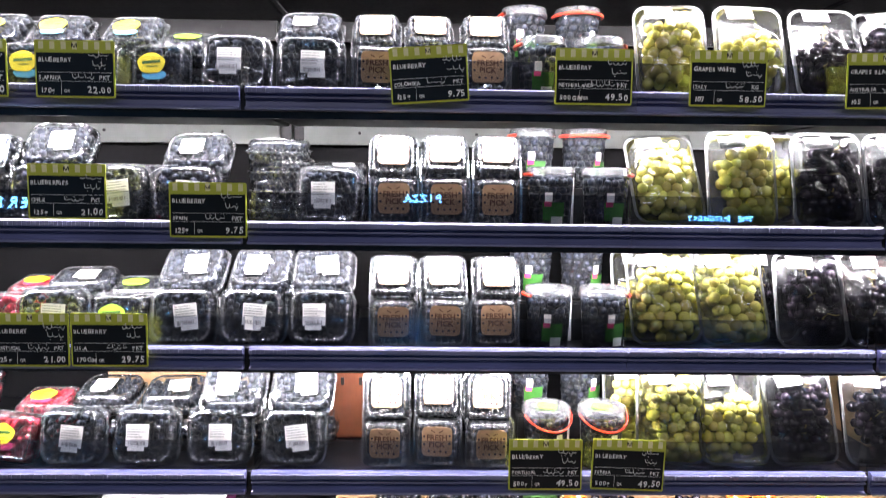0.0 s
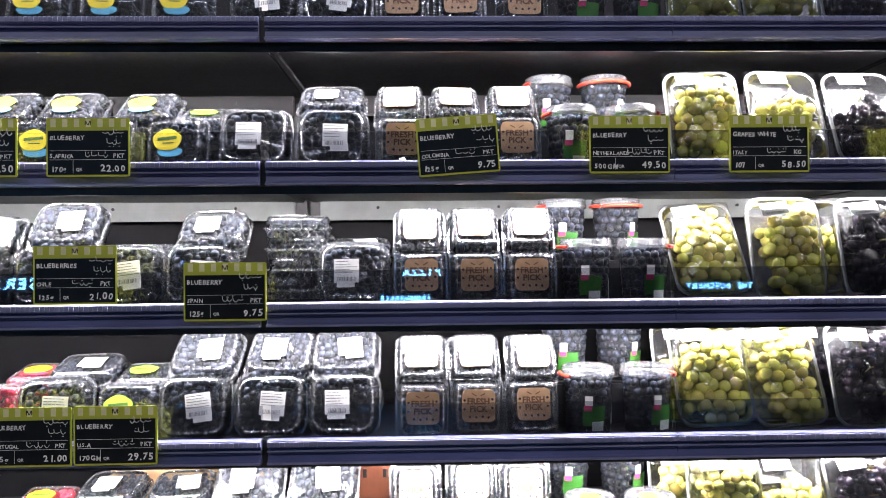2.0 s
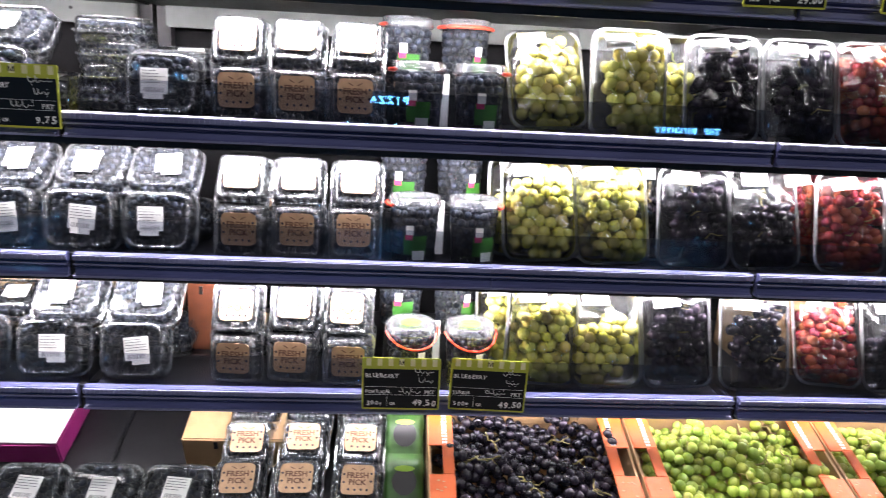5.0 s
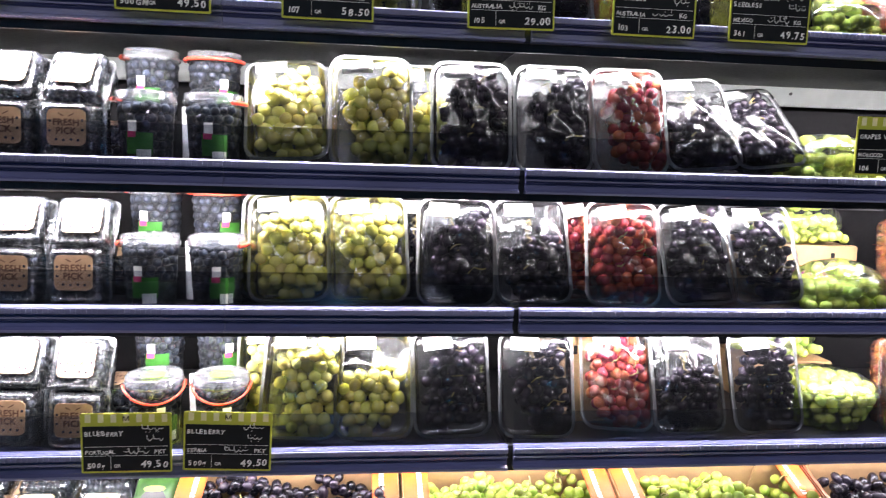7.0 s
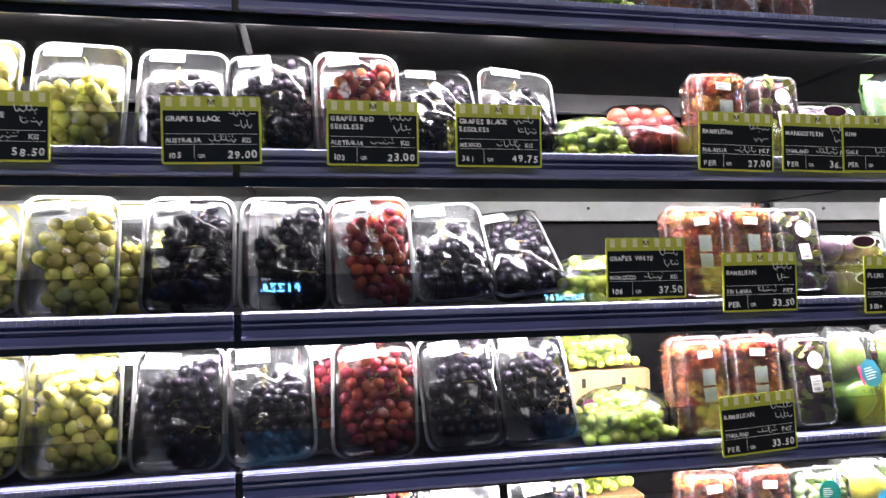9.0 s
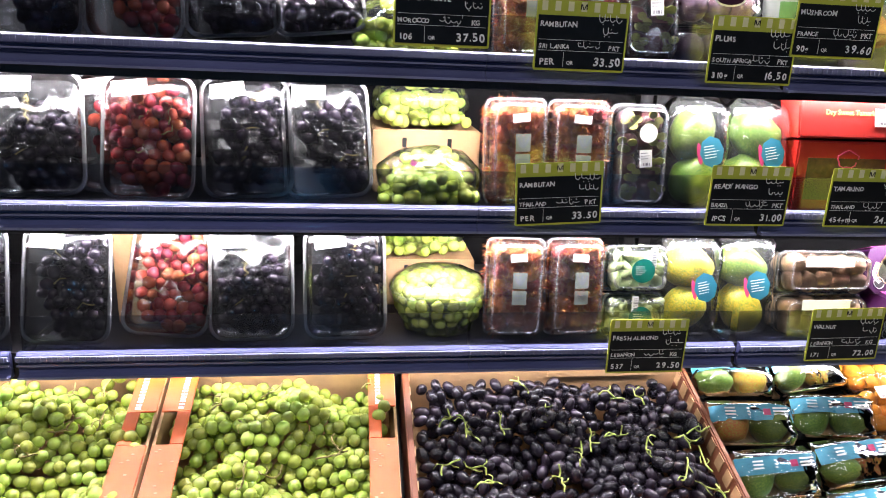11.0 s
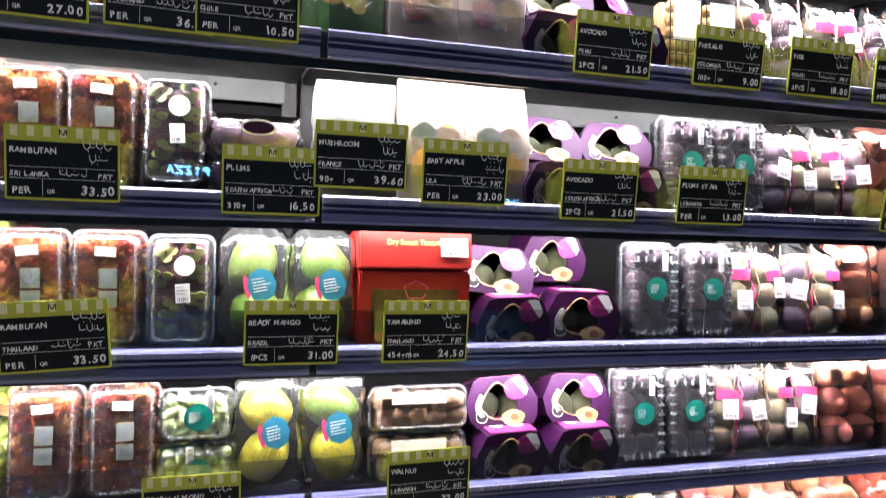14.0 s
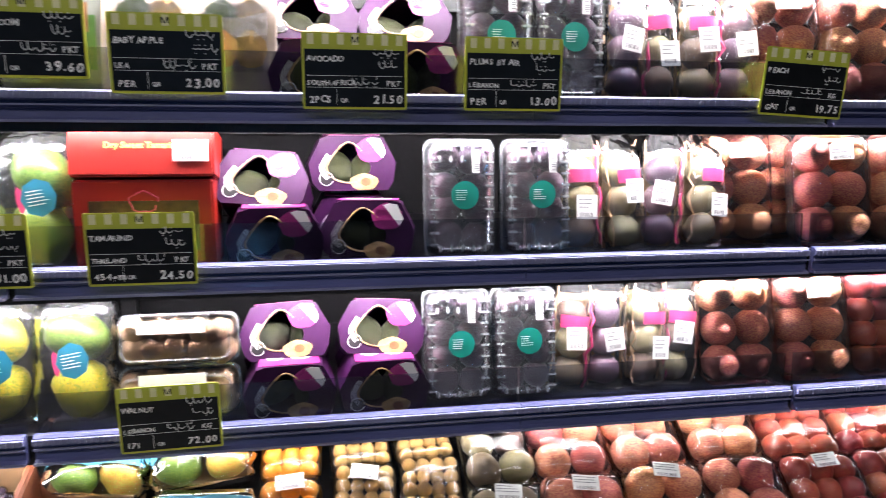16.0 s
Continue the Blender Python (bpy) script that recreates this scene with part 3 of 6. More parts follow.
C_TAGS = [(-0.712, 1.262, "BLUEBERRIES", "CHILE", "PKT", "125g", "21.00", 0), (-0.449, 1.230, "BLUEBERRY", "SPAIN", "PKT", "125g", "9.75", 0), (1.540, 1.266, "GRAPES WHITE", "MOROCCO", "KG", "106", "37.50", 0),
          (1.757, 1.238, "RAMBUTAN", "SRI LANKA", "PKT", "PER", "33.50", 0), (2.042, 1.228, "PLUMS", "SOUTH AFRICA", "PKT", "310g", "16.50", 0), (2.177, 1.274, "MUSHROOM", "FRANCE", "PKT", "90g", "39.60", 0),
          (2.349, 1.256, "BABY APPLE", "USA", "PKT", "PER", "23.00", 0), (2.598, 1.238, "AVOCADO", "SOUTH AFRICA", "PKT", "2PCS", "21.50", 0), (2.828, 1.238, "PLUMS BY AIR", "LEBANON", "PKT", "PER", "13.00", 0), (3.303, 1.233, "PEACH", "LEBANON", "KG", "GAT", "19.75", -3)]
for x, z, nm, org, u, am, pr, tn in C_TAGS:
    price_tag(x, z, nm, org, u, am, pr, tn, y=FRONT - (0.015 if x in (2.177, 2.349) else 0.012))
D_TAGS = [(-0.918, "RASPBERRY", "USA", "PKT", "170g", "28.50", 0), (-0.791, "BLUEBERRY", "PORTUGAL", "PKT", "125g", "21.00", 0), (-0.643, "BLUEBERRY", "U.S.A", "PKT", "170GM", "29.75", 0),
          (1.744, "RAMBUTAN", "THAILAND", "PKT", "PER", "33.50", 3), (2.079, "READY MANGO", "BRAZIL", "PKT", "1PCS", "31.00", 0), (2.297, "TAMARIND", "THAILAND", "PKT", "454gm", "24.50", 0)]
for k, (x, nm, org, u, am, pr, tn) in enumerate(D_TAGS):
    price_tag(x, 0.978 if x < 1 else 0.991, nm, org, u, am, pr, tn, y=FRONT - 0.012 - 0.003 * (k % 2))
E_TAGS = [(0.205, "BLUEBERRY", "PORTUGAL", "PKT", "500g", "49.50", 0), (0.370, "BLUEBERRY", "SERBIA", "PKT", "500g", "49.50", -2), (1.934, "FRESH ALMOND", "LEBANON", "KG", "537", "29.50", 0), (2.317, "WALNUT", "LEBANON", "KG", "171", "72.00", 1)]
for x, nm, org, u, am, pr, tn in E_TAGS:
    price_tag(x, 0.714 if pr == "29.50" else 0.732, nm, org, u, am, pr, tn)
F_TAGS = [(1.782, 0.447, 0, 0), (2.187, 0.442, 0, 0), (2.447, 0.441, 0, 0), (2.592, 0.435, 6, 18), (2.774, 0.424, 8, 18), (3.000, 0.433, 4, 0)]
for x, z, tn, ln in F_TAGS:
    price_tag(x, z, "FRUIT", "THAILAND", "KG", "PER", "15.00", tn, y=1.141, lean=6 + ln)


# ---- fruit meshes, shared by all packs ----
FR = {
    "white": [ball_mesh("grape", "ggrape", sub=2, stretch=(0.96, 0.96, 1.05), lump=0.06, seed=i) for i in range(3)],
    "green": [ball_mesh("grape", "ggrape2", sub=2, stretch=(0.97, 0.97, 1.04), lump=0.06, seed=i) for i in range(3)],
    "pale": [ball_mesh("grape", "ggrape3", sub=2, stretch=(0.96, 0.96, 1.05), lump=0.06, seed=i) for i in range(3)],
    "oval": [ball_mesh("grape", "bgrape", sub=2, stretch=(0.84, 0.84, 1.22), lump=0.06, seed=i) for i in range(3)],
    "black": [ball_mesh("grape", "bgrape", sub=2, stretch=(0.92, 0.92, 1.1), lump=0.06, seed=i) for i in range(3)],
    "red": [ball_mesh("grape", "rgrape", sub=2, stretch=(0.92, 0.92, 1.08), lump=0.06, seed=i) for i in range(3)],
    "plum": [ball_mesh("plum", "plum", sub=3, stretch=(1, 1, 1.05), lump=0.05, dimple=0.18, seed=i) for i in range(2)],
    "redplum": [ball_mesh("plum", "redplum", sub=3, stretch=(1, 1, 1.02), lump=0.05, dimple=0.18, seed=i) for i in range(2)],
    "peach": [ball_mesh("peach", "peach", sub=3, lump=0.06, dimple=0.22, seed=i) for i in range(2)],
    "mango": [ball_mesh("mango", "mango", sub=3, stretch=(0.95, 0.85, 1.12), lump=0.1, seed=i) for i in range(2)],
    "mangoyel": [ball_mesh("mango", "mangoyel", sub=3, stretch=(0.95, 0.85, 1.1), lump=0.1, seed=i) for i in range(2)],
    "mangored": [ball_mesh("mango", "mangored", sub=3, stretch=(0.95, 0.85, 1.05), lump=0.1, seed=i) for i in range(2)],
    "avocado": [ball_mesh("avocado", "avocado", sub=3, stretch=(0.85, 0.85, 1.2), lump=0.1, seed=i) for i in range(2)],
    "passion": [ball_mesh("passion_fruit", "fig", sub=3, stretch=(0.95, 0.95, 1.05), lump=0.08, seed=i) for i in range(2)],
    "almond": [ball_mesh("green_almond", "almond", sub=2, stretch=(0.7, 0.6, 1.2), lump=0.1, seed=i) for i in range(2)],
    "walnut": [ball_mesh("walnut", "walnut", sub=3, stretch=(0.95, 0.95, 1.1), lump=0.16, seed=i) for i in range(2)],
    "mangosteen": [ball_mesh("mangosteen", "mangosteen", sub=3, stretch=(1, 1, 0.9), lump=0.05, seed=i) for i in range(2)],
    "kumquat": [ball_mesh("kumquat", "orange", sub=2, lump=0.05, seed=i) for i in range(2)],
    "longan": [ball_mesh("longan", "longan", sub=2, lump=0.08, seed=i) for i in range(2)],
}


def rambutan_mesh(seed):
    bm = ball(sub=2, stretch=(0.9, 0.9, 1.1), lump=0.06, seed=seed)
    rng = random.Random(seed)
    for _ in range(150):
        d = Vector((rng.gauss(0, 1), rng.gauss(0, 1), rng.gauss(0, 1))).normalized()
        u = d.orthogonal().normalized() * 0.040
        v = d.cross(u)
        tip = d * rng.uniform(1.35, 1.75) + Vector((rng.uniform(-0.2, 0.2), rng.uniform(-0.2, 0.2), -0.15))
        ring = [bm.verts.new(d * 0.93 + math.cos(a) * u + math.sin(a) * v) for a in (0, 2.1, 4.2)]
        top = bm.verts.new(tip)
        for i in range(3):
            bm.faces.new((ring[i], ring[(i + 1) % 3], top))
    me = bpy.data.meshes.new("rambutan")
    bm.to_mesh(me)
    bm.free()
    me.materials.append(M["rambutan"])
    return me


FR["rambutan"] = [rambutan_mesh(i) for i in range(2)]


def fruit(kind, parent, rng, x, y, z, r):
    me = rng.choice(FR[kind])
    return shared(me.name.split(".")[0], me, parent, spin(rng, x, y, z, r))


def joined(parent, name, material, rng, spots, r, sub=1, label=""):
    """Many small berries as one mesh."""
    src = ball(sub=sub, lump=0.1, seed=1)
    co = np.array([v.co[:] for v in src.verts])
    fs = np.array([[v.index for v in f.verts] for f in src.faces])
    src.free()
    V, F = [], []
    for k, (x, y, z) in enumerate(spots):
        s = r * rng.uniform(0.85, 1.12)
        q = np.array(Euler((rng.uniform(0, 6), rng.uniform(0, 6), 0)).to_matrix())
        V.append(co @ q * s + np.array((x, y, z)))
        F.append(fs + k * len(co))
    me = bpy.data.meshes.new(name)
    me.from_pydata(np.concatenate(V).tolist(), [], np.concatenate(F).tolist())
    me.materials.append(M[material] if material in M else bpy.data.materials[material])
    for p in me.polygons:
        p.use_smooth = True
    ob = new(name, me)
    ob.parent = parent
    ob["kind"] = "stuff"
    if label:
        ob["label"] = label
    return ob


def shell(ob, w, L, T, r, ribs=True, split=0.55, plastic="clam"):
    """A hinged clear clamshell: base, flange and lid, lying with its lid up; its lower edge at y = 0."""
    c = L / 2
    bm = bmesh.new()
    loft(bm, [(w - 0.02, L - 0.02, r * 0.7, 0.0), (w - 0.012, L - 0.012, r * 0.8, T * 0.1), (w - 0.006, L - 0.006, r, T * split)], c, True, False)
    part("base", bm, "clam", ob, "clear plastic base", True)
    bm = bmesh.new()
    loft(bm, [(w - 0.008, L - 0.008, r, T * split - 0.0012), (w, L, r, T * split - 0.0012), (w, L, r, T * split + 0.0024), (w - 0.008, L - 0.008, r, T * split + 0.0024)], c, False, False)
    part("flange", bm, "rim", ob, "clear plastic flange")
    bm = bmesh.new()
    loft(bm, [(w - 0.008, L - 0.008, r, T * split + 0.001), (w - 0.012, L - 0.012, r, T * 0.88), (w - 0.018, L - 0.018, r * 0.9, T * 0.97), (w - 0.026, L - 0.026, r * 0.8, T), (w - 0.034, L - 0.034, r * 0.7, T - 0.002)], c)
    part("lid", bm, plastic, ob, "clear plastic lid", True)
    bm = bmesh.new()
    loft(bm, [(w - 0.022, L - 0.022, r * 0.85, T - 0.0005), (w - 0.026, L - 0.026, r * 0.8, T + 0.0012), (w - 0.030, L - 0.030, r * 0.8, T - 0.0005)], c, False, False)
    if ribs:
        n = max(3, int(w / 0.022))
        for k in range(n):
            x = (k + 0.5) / n * (w - 0.05) - (w - 0.05) / 2
            for yy in (0.010, L - 0.010):
                box(bm, x, yy, T * 0.86, 0.006, 0.004, T * 0.2, None, 0.001)
    part("lid_ridge", bm, "rim", ob, "clear plastic lid ridge")


def berry_spots(rng, w, L, T, d):
    out = []
    for z, k in ((T * 0.80, 0.80), (T * 0.60, 1.1)):
        for x, y in scatter(rng, w - 0.032, L - 0.032, d * k, 420):
            out.append((x, y + L / 2, z + rng.uniform(-0.004, 0.002)))
    for s in (-1, 1):
        for k in range(int(L / d) - 2):
            out.append((s * (w / 2 - 0.015), 0.02 + k * d, T * 0.35))
    for k in range(int(w / d) - 2):
        out.append((-w / 2 + 0.024 + k * d, 0.014, T * 0.35))
        out.append((-w / 2 + 0.024 + k * d, 0.014, T * 0.62))
    return out


def blueberry_punnet(v):
    rng = random.Random(10 + v)
    ob = thing("blueberry_punnet", "clear rounded clamshell of blueberries with a white paper label", "fruit punnet", "blueberry punnets")
    w, L, T = 0.137, 0.122, 0.056
    shell(ob, w, L, T, 0.028, False)
    bm = bmesh.new()
    for x, y in ((-0.02, L - 0.016), (0.02, L - 0.016), (-0.02, 0.016), (0.02, 0.016)):
        bmesh.ops.create_cone(bm, cap_ends=True, segments=8, radius1=0.003, radius2=0.003, depth=0.0006, matrix=Matrix.Translation((x, y, T + 0.0006)))
    part("vent_hole", bm, "black", ob)["kind"] = "stuff"
    joined(ob, "berry_fill", "berry", rng, berry_spots(rng, w, L, T, 0.0150), 0.0080, 1, "dark blue ripe blueberries")
    sticker(ob, rng, rng.uniform(-0.012, 0.014), L * 0.52, T + 0.0022, 0.046, 0.044, rng.uniform(-9, 9))
    return ob


def kraft_punnet(v):
    rng = random.Random(30 + v)
    ob = thing("berry_punnet", "clear square clamshell of blueberries with a kraft paper label", "fruit punnet", "kraft labelled punnets")
    w, L, T = 0.102, 0.106, 0.070
    shell(ob, w, L, T, 0.012)
    joined(ob, "berry_fill", "berry", rng, berry_spots(rng, w, L, T, 0.0140), 0.0074, 1, "dark blue ripe blueberries")
    bm = bmesh.new()
    blob(bm, [(x * (1 + 0.03 * math.sin(7 * x * 100)), y) for x, y in rr(0.062, 0.060, 0.010, 3)], 0, 0.0008)
    lab = part("label", bm, "kraft", ob, "kraft brown paper label")
    lab.matrix_basis = pose(0, L * 0.55, T + 0.0022)
    bm = bmesh.new()
    text_mesh(bm, "FRESH", 0.0155, Matrix.Translation((0, 0.003, 0.0011)), "CENTER")
    text_mesh(bm, "PICK", 0.0155, Matrix.Translation((0, -0.011, 0.0011)), "CENTER")
    for sx in (-1, 1):
        box(bm, sx * 0.008, 0.0205, 0.0010, 0.010, 0.0016, 0.0003, Matrix.Rotation(sx * 0.5, 4, "Z"))
    part("print", bm, "kraftink", lab)
    bm = bmesh.new()
    for k, (dx, dy) in enumerate(((-0.026, 0.010), (-0.026, -0.006), (0.026, 0.012), (0.026, -0.004), (-0.016, -0.020), (-0.004, -0.021), (0.008, -0.020), (0.019, -0.021))):
        blob(bm, oval(0.0024, 0.0024, dx, dy, 8), 0.0009, 0.0003)
    part("printed_berry", bm, "berry", lab)["kind"] = "stuff"
    return ob


def blob(bm, pts, z, t=0.0006):
    top = [bm.verts.new((x, y, z + t)) for x, y in pts]
    low = [bm.verts.new((x, y, z)) for x, y in pts]
    bm.faces.new(top)
    for i in range(len(pts)):
        j = (i + 1) % len(pts)
        bm.faces.new((low[i], low[j], top[j], top[i]))


def oval(rx, ry, cx=0.0, cy=0.0, n=18, wob=0.0):
    return [(cx + rx * (1 + wob * math.sin(5 * a)) * math.cos(a), cy + ry * (1 + wob * math.sin(5 * a)) * math.sin(a)) for a in (2 * math.pi * k / n for k in range(n))]


def brand_punnet(v, name, label, group, filler, fmat, r, main, second, w=0.118, L=0.104, T=0.052):
    rng = random.Random(50 + v)
    ob = thing(name, label, "fruit punnet", group)
    shell(ob, w, L, T, 0.012)
    joined(ob, filler, fmat, rng, berry_spots(rng, w, L, T, r * (1.55 if fmat == "rasp" else 1.9)), r, 2 if fmat == "rasp" else 1)
    bm = bmesh.new()
    blob(bm, oval(0.027, 0.021, 0, 0, 20, 0.04), 0)
    lab = part("label", bm, main, ob, "bright brand label with plain lettering bars")
    lab.matrix_basis = pose(-0.012, L * 0.55, T + 0.0016)
    bm = bmesh.new()
    box(bm, 0, 0.003, 0.0009, 0.036, 0.006, 0.0003, Matrix.Rotation(0.08, 4, "Z"))
    box(bm, 0.002, -0.006, 0.0009, 0.022, 0.002, 0.0003)
    part("print", bm, "leafgreen" if main != "paper" else "ink", lab)
    if second:
        bm = bmesh.new()
        blob(bm, oval(0.024, 0.010, 0.002, 0, 16, 0.03), 0)
        sub = part("label_wave", bm, second, ob)
        sub.matrix_basis = pose(-0.008, L * 0.33, T + 0.0012)
    return ob


def berry_bucket(v):
    rng = random.Random(70 + v)
    ob = thing("berry_bucket", "clear lidded tub of blueberries with a red handle", "fruit tub", "blueberry tubs")
    bm = bmesh.new()
    turned(bm, [(0.040, 0), (0.0415, 0.004), (0.047, 0.112)], seg=28, cap1=False)
    part("tub", bm, "clam", ob, "clear plastic tub", True)
    bm = bmesh.new()
    turned(bm, [(0.048, 0.108), (0.0515, 0.110), (0.0515, 0.116), (0.0495, 0.118), (0.0495, 0.126), (0.047, 0.129), (0.044, 0.126), (0.0, 0.1255)], seg=32, cap0=False, cap1=False)
    part("lid", bm, "rim", ob, "clear plastic lid", True)
    spots = []
    for k in range(7):
        z = 0.010 + k * 0.0148
        R = 0.0335 + 0.007 * z / 0.11
        n = 15
        for i in range(n):
            a = 2 * math.pi * (i + 0.5 * (k % 2)) / n + rng.uniform(-0.08, 0.08)
            spots.append((R * math.cos(a), R * math.sin(a), z + rng.uniform(-0.002, 0.002)))
    for x, y in scatter(rng, 0.066, 0.066, 0.0125, 300, lambda x, y: x * x + y * y < 0.032 ** 2):
        spots.append((x, y, 0.106 + rng.uniform(-0.004, 0.002)))
    joined(ob, "berry_fill", "berry", rng, spots, 0.0078, 2, "dark blue ripe blueberries")

    def patch(name, a0, a1, z0, z1, off, material, label=""):
        bm = bmesh.new()
        n = 8
        rows = []
        for z in (z0, z1):
            R = 0.0415 + 0.0055 * z / 0.108 + off
            rows.append([bm.verts.new((R * math.cos(radians(a0 + (a1 - a0) * i / n)), R * math.sin(radians(a0 + (a1 - a0) * i / n)), z)) for i in range(n + 1)])
        for i in range(n):
            bm.faces.new((rows[0][i], rows[0][i + 1], rows[1][i + 1], rows[1][i]))
        return part(name, bm, material, ob, label, True)

    a = -94 + 14 * v
    patch("label", a - 20, a + 36, 0.022, 0.058, 0.0012, "green", "bright green printed label")
    patch("barcode_label", a + 2, a + 32, 0.012, 0.030, 0.0020, "paper", "white barcode label")
    patch("emblem", a - 14, a + 4, 0.060, 0.078, 0.0018, "paper", "small white emblem")
    patch("emblem_foot", a - 16, a + 2, 0.050, 0.060, 0.0018, "pink", "small pink emblem")
    bm = bmesh.new()
    pts = []
    for i in range(19):
        b = radians((195 + 165 * i / 18) if v == 2 else (160 + 60 * i / 18) if v == 0 else (-40 + 60 * i / 18) if v == 1 else (180 + 180 * i / 18))
        pts.append((0.0535 * math.cos(b), 0.0535 * math.sin(b), 0.113 - (0.026 * math.sin(math.pi * i / 18) if v == 2 else 0.0)))
    tube(bm, pts, 0.0024 if v == 2 else 0.0038, 6)
    part("handle", bm, "redplastic", ob, "red plastic carry handle", True)
    if v == 2:
        bm = bmesh.new()
        blob(bm, oval(0.022, 0.022, 0, 0, 18), 0.1262)
        part("lid_label", bm, "lime", ob, "green round lid label")
    return ob


def display_riser(x, y, z, w, d, h):
    ob = thing("display_riser", "low black plastic step raising the rear tubs", "riser", "display risers")
    part("step", boxes((0, 0, h / 2, w, d, h, None, 0.004)), "black", ob)
    part("divider", boxes((0, -d / 2 - 0.0025, 0.055, 0.016, 0.004, 0.110, None, 0.001)), "paper", ob, "white card divider strip")
    ob.matrix_basis = pose(x, y, z)


def grape_tray(v, kind, r, full, w=0.148, L=0.205):
    rng = random.Random(sum(map(ord, kind)) * 7 + v)
    words = {"white": "pale yellow-green", "black": "black", "red": "red", "green": "green"}[kind]
    ob = thing("grape_tray", "film-wrapped clear tray of %s grapes with a white label" % words, "fruit tray", "%s grape trays" % words)
    c, T = L / 2, 0.032
    bm = bmesh.new()
    loft(bm, [(w - 0.034, L - 0.034, 0.018, 0.0), (w - 0.026, L - 0.026, 0.022, 0.002), (w - 0.010, L - 0.010, 0.026, T)], c, True, False)
    part("tray", bm, "tray", ob, "clear plastic tray", True)
    bm = bmesh.new()
    loft(bm, [(w - 0.012, L - 0.012, 0.025, T - 0.001), (w - 0.003, L - 0.003, 0.028, T - 0.002), (w, L, 0.029, T), (w - 0.003, L - 0.003, 0.028, T + 0.0025), (w - 0.012, L - 0.012, 0.025, T + 0.002)], c, False, False)
    part("rim", bm, "trayrim", ob, "pale clear plastic rim", True)
    top = L * (0.40 if full else 0.22)
    lean = rng.uniform(-0.012, 0.02)

    def inside(x, y):
        if y > top + rng.uniform(-0.01, 0.008) - 0.5 * abs(x - 0.02 - lean):
            return False
        return (abs(x - lean * (1 - y / L)) / (w / 2 - 0.016)) ** 3 + max(0, -y / (L / 2 - 0.014)) ** 4 < 1

    low = [p for p in hexes(rng, w - 0.03, L - 0.03, 1.85 * r) if inside(*p)]
    joined(ob, "grapes_below", FR[kind][0].materials[0].name, rng, [(x, y + c, 0.016) for x, y in low], r, 2)
    for x, y in [p for p in hexes(rng, w - 0.034, L - 0.036, 1.78 * r) if inside(*p)]:
        dome = 1 - (x / (w / 2)) ** 2
        fruit(kind, ob, rng, x, y + c, 0.016 + 1.25 * r + 0.010 * dome * rng.uniform(0.3, 1.2), r * rng.uniform(0.85, 1.08))
    bm = bmesh.new()
    for _ in range(4):
        x, y = rng.uniform(-0.03, 0.035), rng.uniform(0.05, 0.15)
        pts = [(x, y, 0.036)]
        for _ in range(5):
            x, y = x + rng.uniform(-0.012, 0.012), y + rng.uniform(-0.004, 0.012)
            pts.append((x, y, 0.044 + rng.uniform(-0.006, 0.008)))
        tube(bm, pts, 0.0011, 5)
    part("stem", bm, "stem" if kind in ("black", "red") else "gstem", ob, "thin woody grape stems", True)
    bm = bmesh.new()
    ph = rng.uniform(0, 9)

    def film(u, vv):
        e = max(0.0, (1 - u ** 4) * (1 - abs(vv) ** 5))
        hi = 0.026 if vv < 0.25 or full else 0.026 * max(0.1, 1 - (vv - 0.25) * 1.6)
        return T + 0.002 + hi * e ** 0.6 + 0.0035 * e * noise.noise(Vector((u * 3 + ph, vv * 4, ph))) + 0.0022 * e * math.sin(9 * u + 7 * vv + ph)

    sheet(bm, w - 0.002, L - 0.002, film, 18, 24, c)
    part("film", bm, "film", ob, "clear crinkled wrap film", True)
    lab = part("label", boxes((0, 0, 0, 0.054, 0.026, 0.0008)), "paper", ob, "white printed paper label")
    lab.matrix_basis = pose(-w * 0.17, L * 0.86, T + 0.020, -14, 0, rng.uniform(-4, 10))
    part("print", bars(rng, 0.05, 0.024, 4, 0.0007), "ink", lab)
    return ob


def grape_bag(v):
    rng = random.Random(90 + v)
    ob = thing("grape_bag", "clear film bag of pale green grapes lying on the shelf", "fruit bag", "grape bags")
    w, h, d = 0.172, 0.095, 0.13
    inner = [(x, y + d / 2, z) for z in (0.016, 0.034, 0.050) for x, y in hexes(rng, (w - 0.04) * (1 - z * 4), (d - 0.03) * (1 - z * 4), 0.021)]
    joined(ob, "grapes_below", "pale_green_grape_skin", rng, inner, 0.0118, 2)
    for x, y in scatter(rng, w - 0.016, d, 0.0165, 700):
        e = 1 - (2 * x / w) ** 2 * 0.6 - (2 * y / d) ** 2 * 0.5
        for z in (0.014, h * 0.45, h * 0.8):
            if z < h * e:
                fruit("pale", ob, rng, x + rng.uniform(-0.004, 0.004), y + d / 2, z + rng.uniform(-0.002, 0.014), 0.0118 * rng.uniform(0.85, 1.1))
    bm = ball(sub=4, lump=0.0)
    for q in bm.verts:
        p = q.co.copy()
        k = 1 + 0.07 * noise.noise(p * 3 + Vector((v, 0, 0))) + 0.04 * noise.noise(p * 9)
        q.co = Vector((p.x * (w / 2 + 0.006) * k, d / 2 + p.y * (d / 2 + 0.008) * k, max(0.001, h * 0.5 + p.z * (h * 0.56) * k)))
    part("bag", bm, "bag", ob, "clear crinkled film bag", True)
    return ob


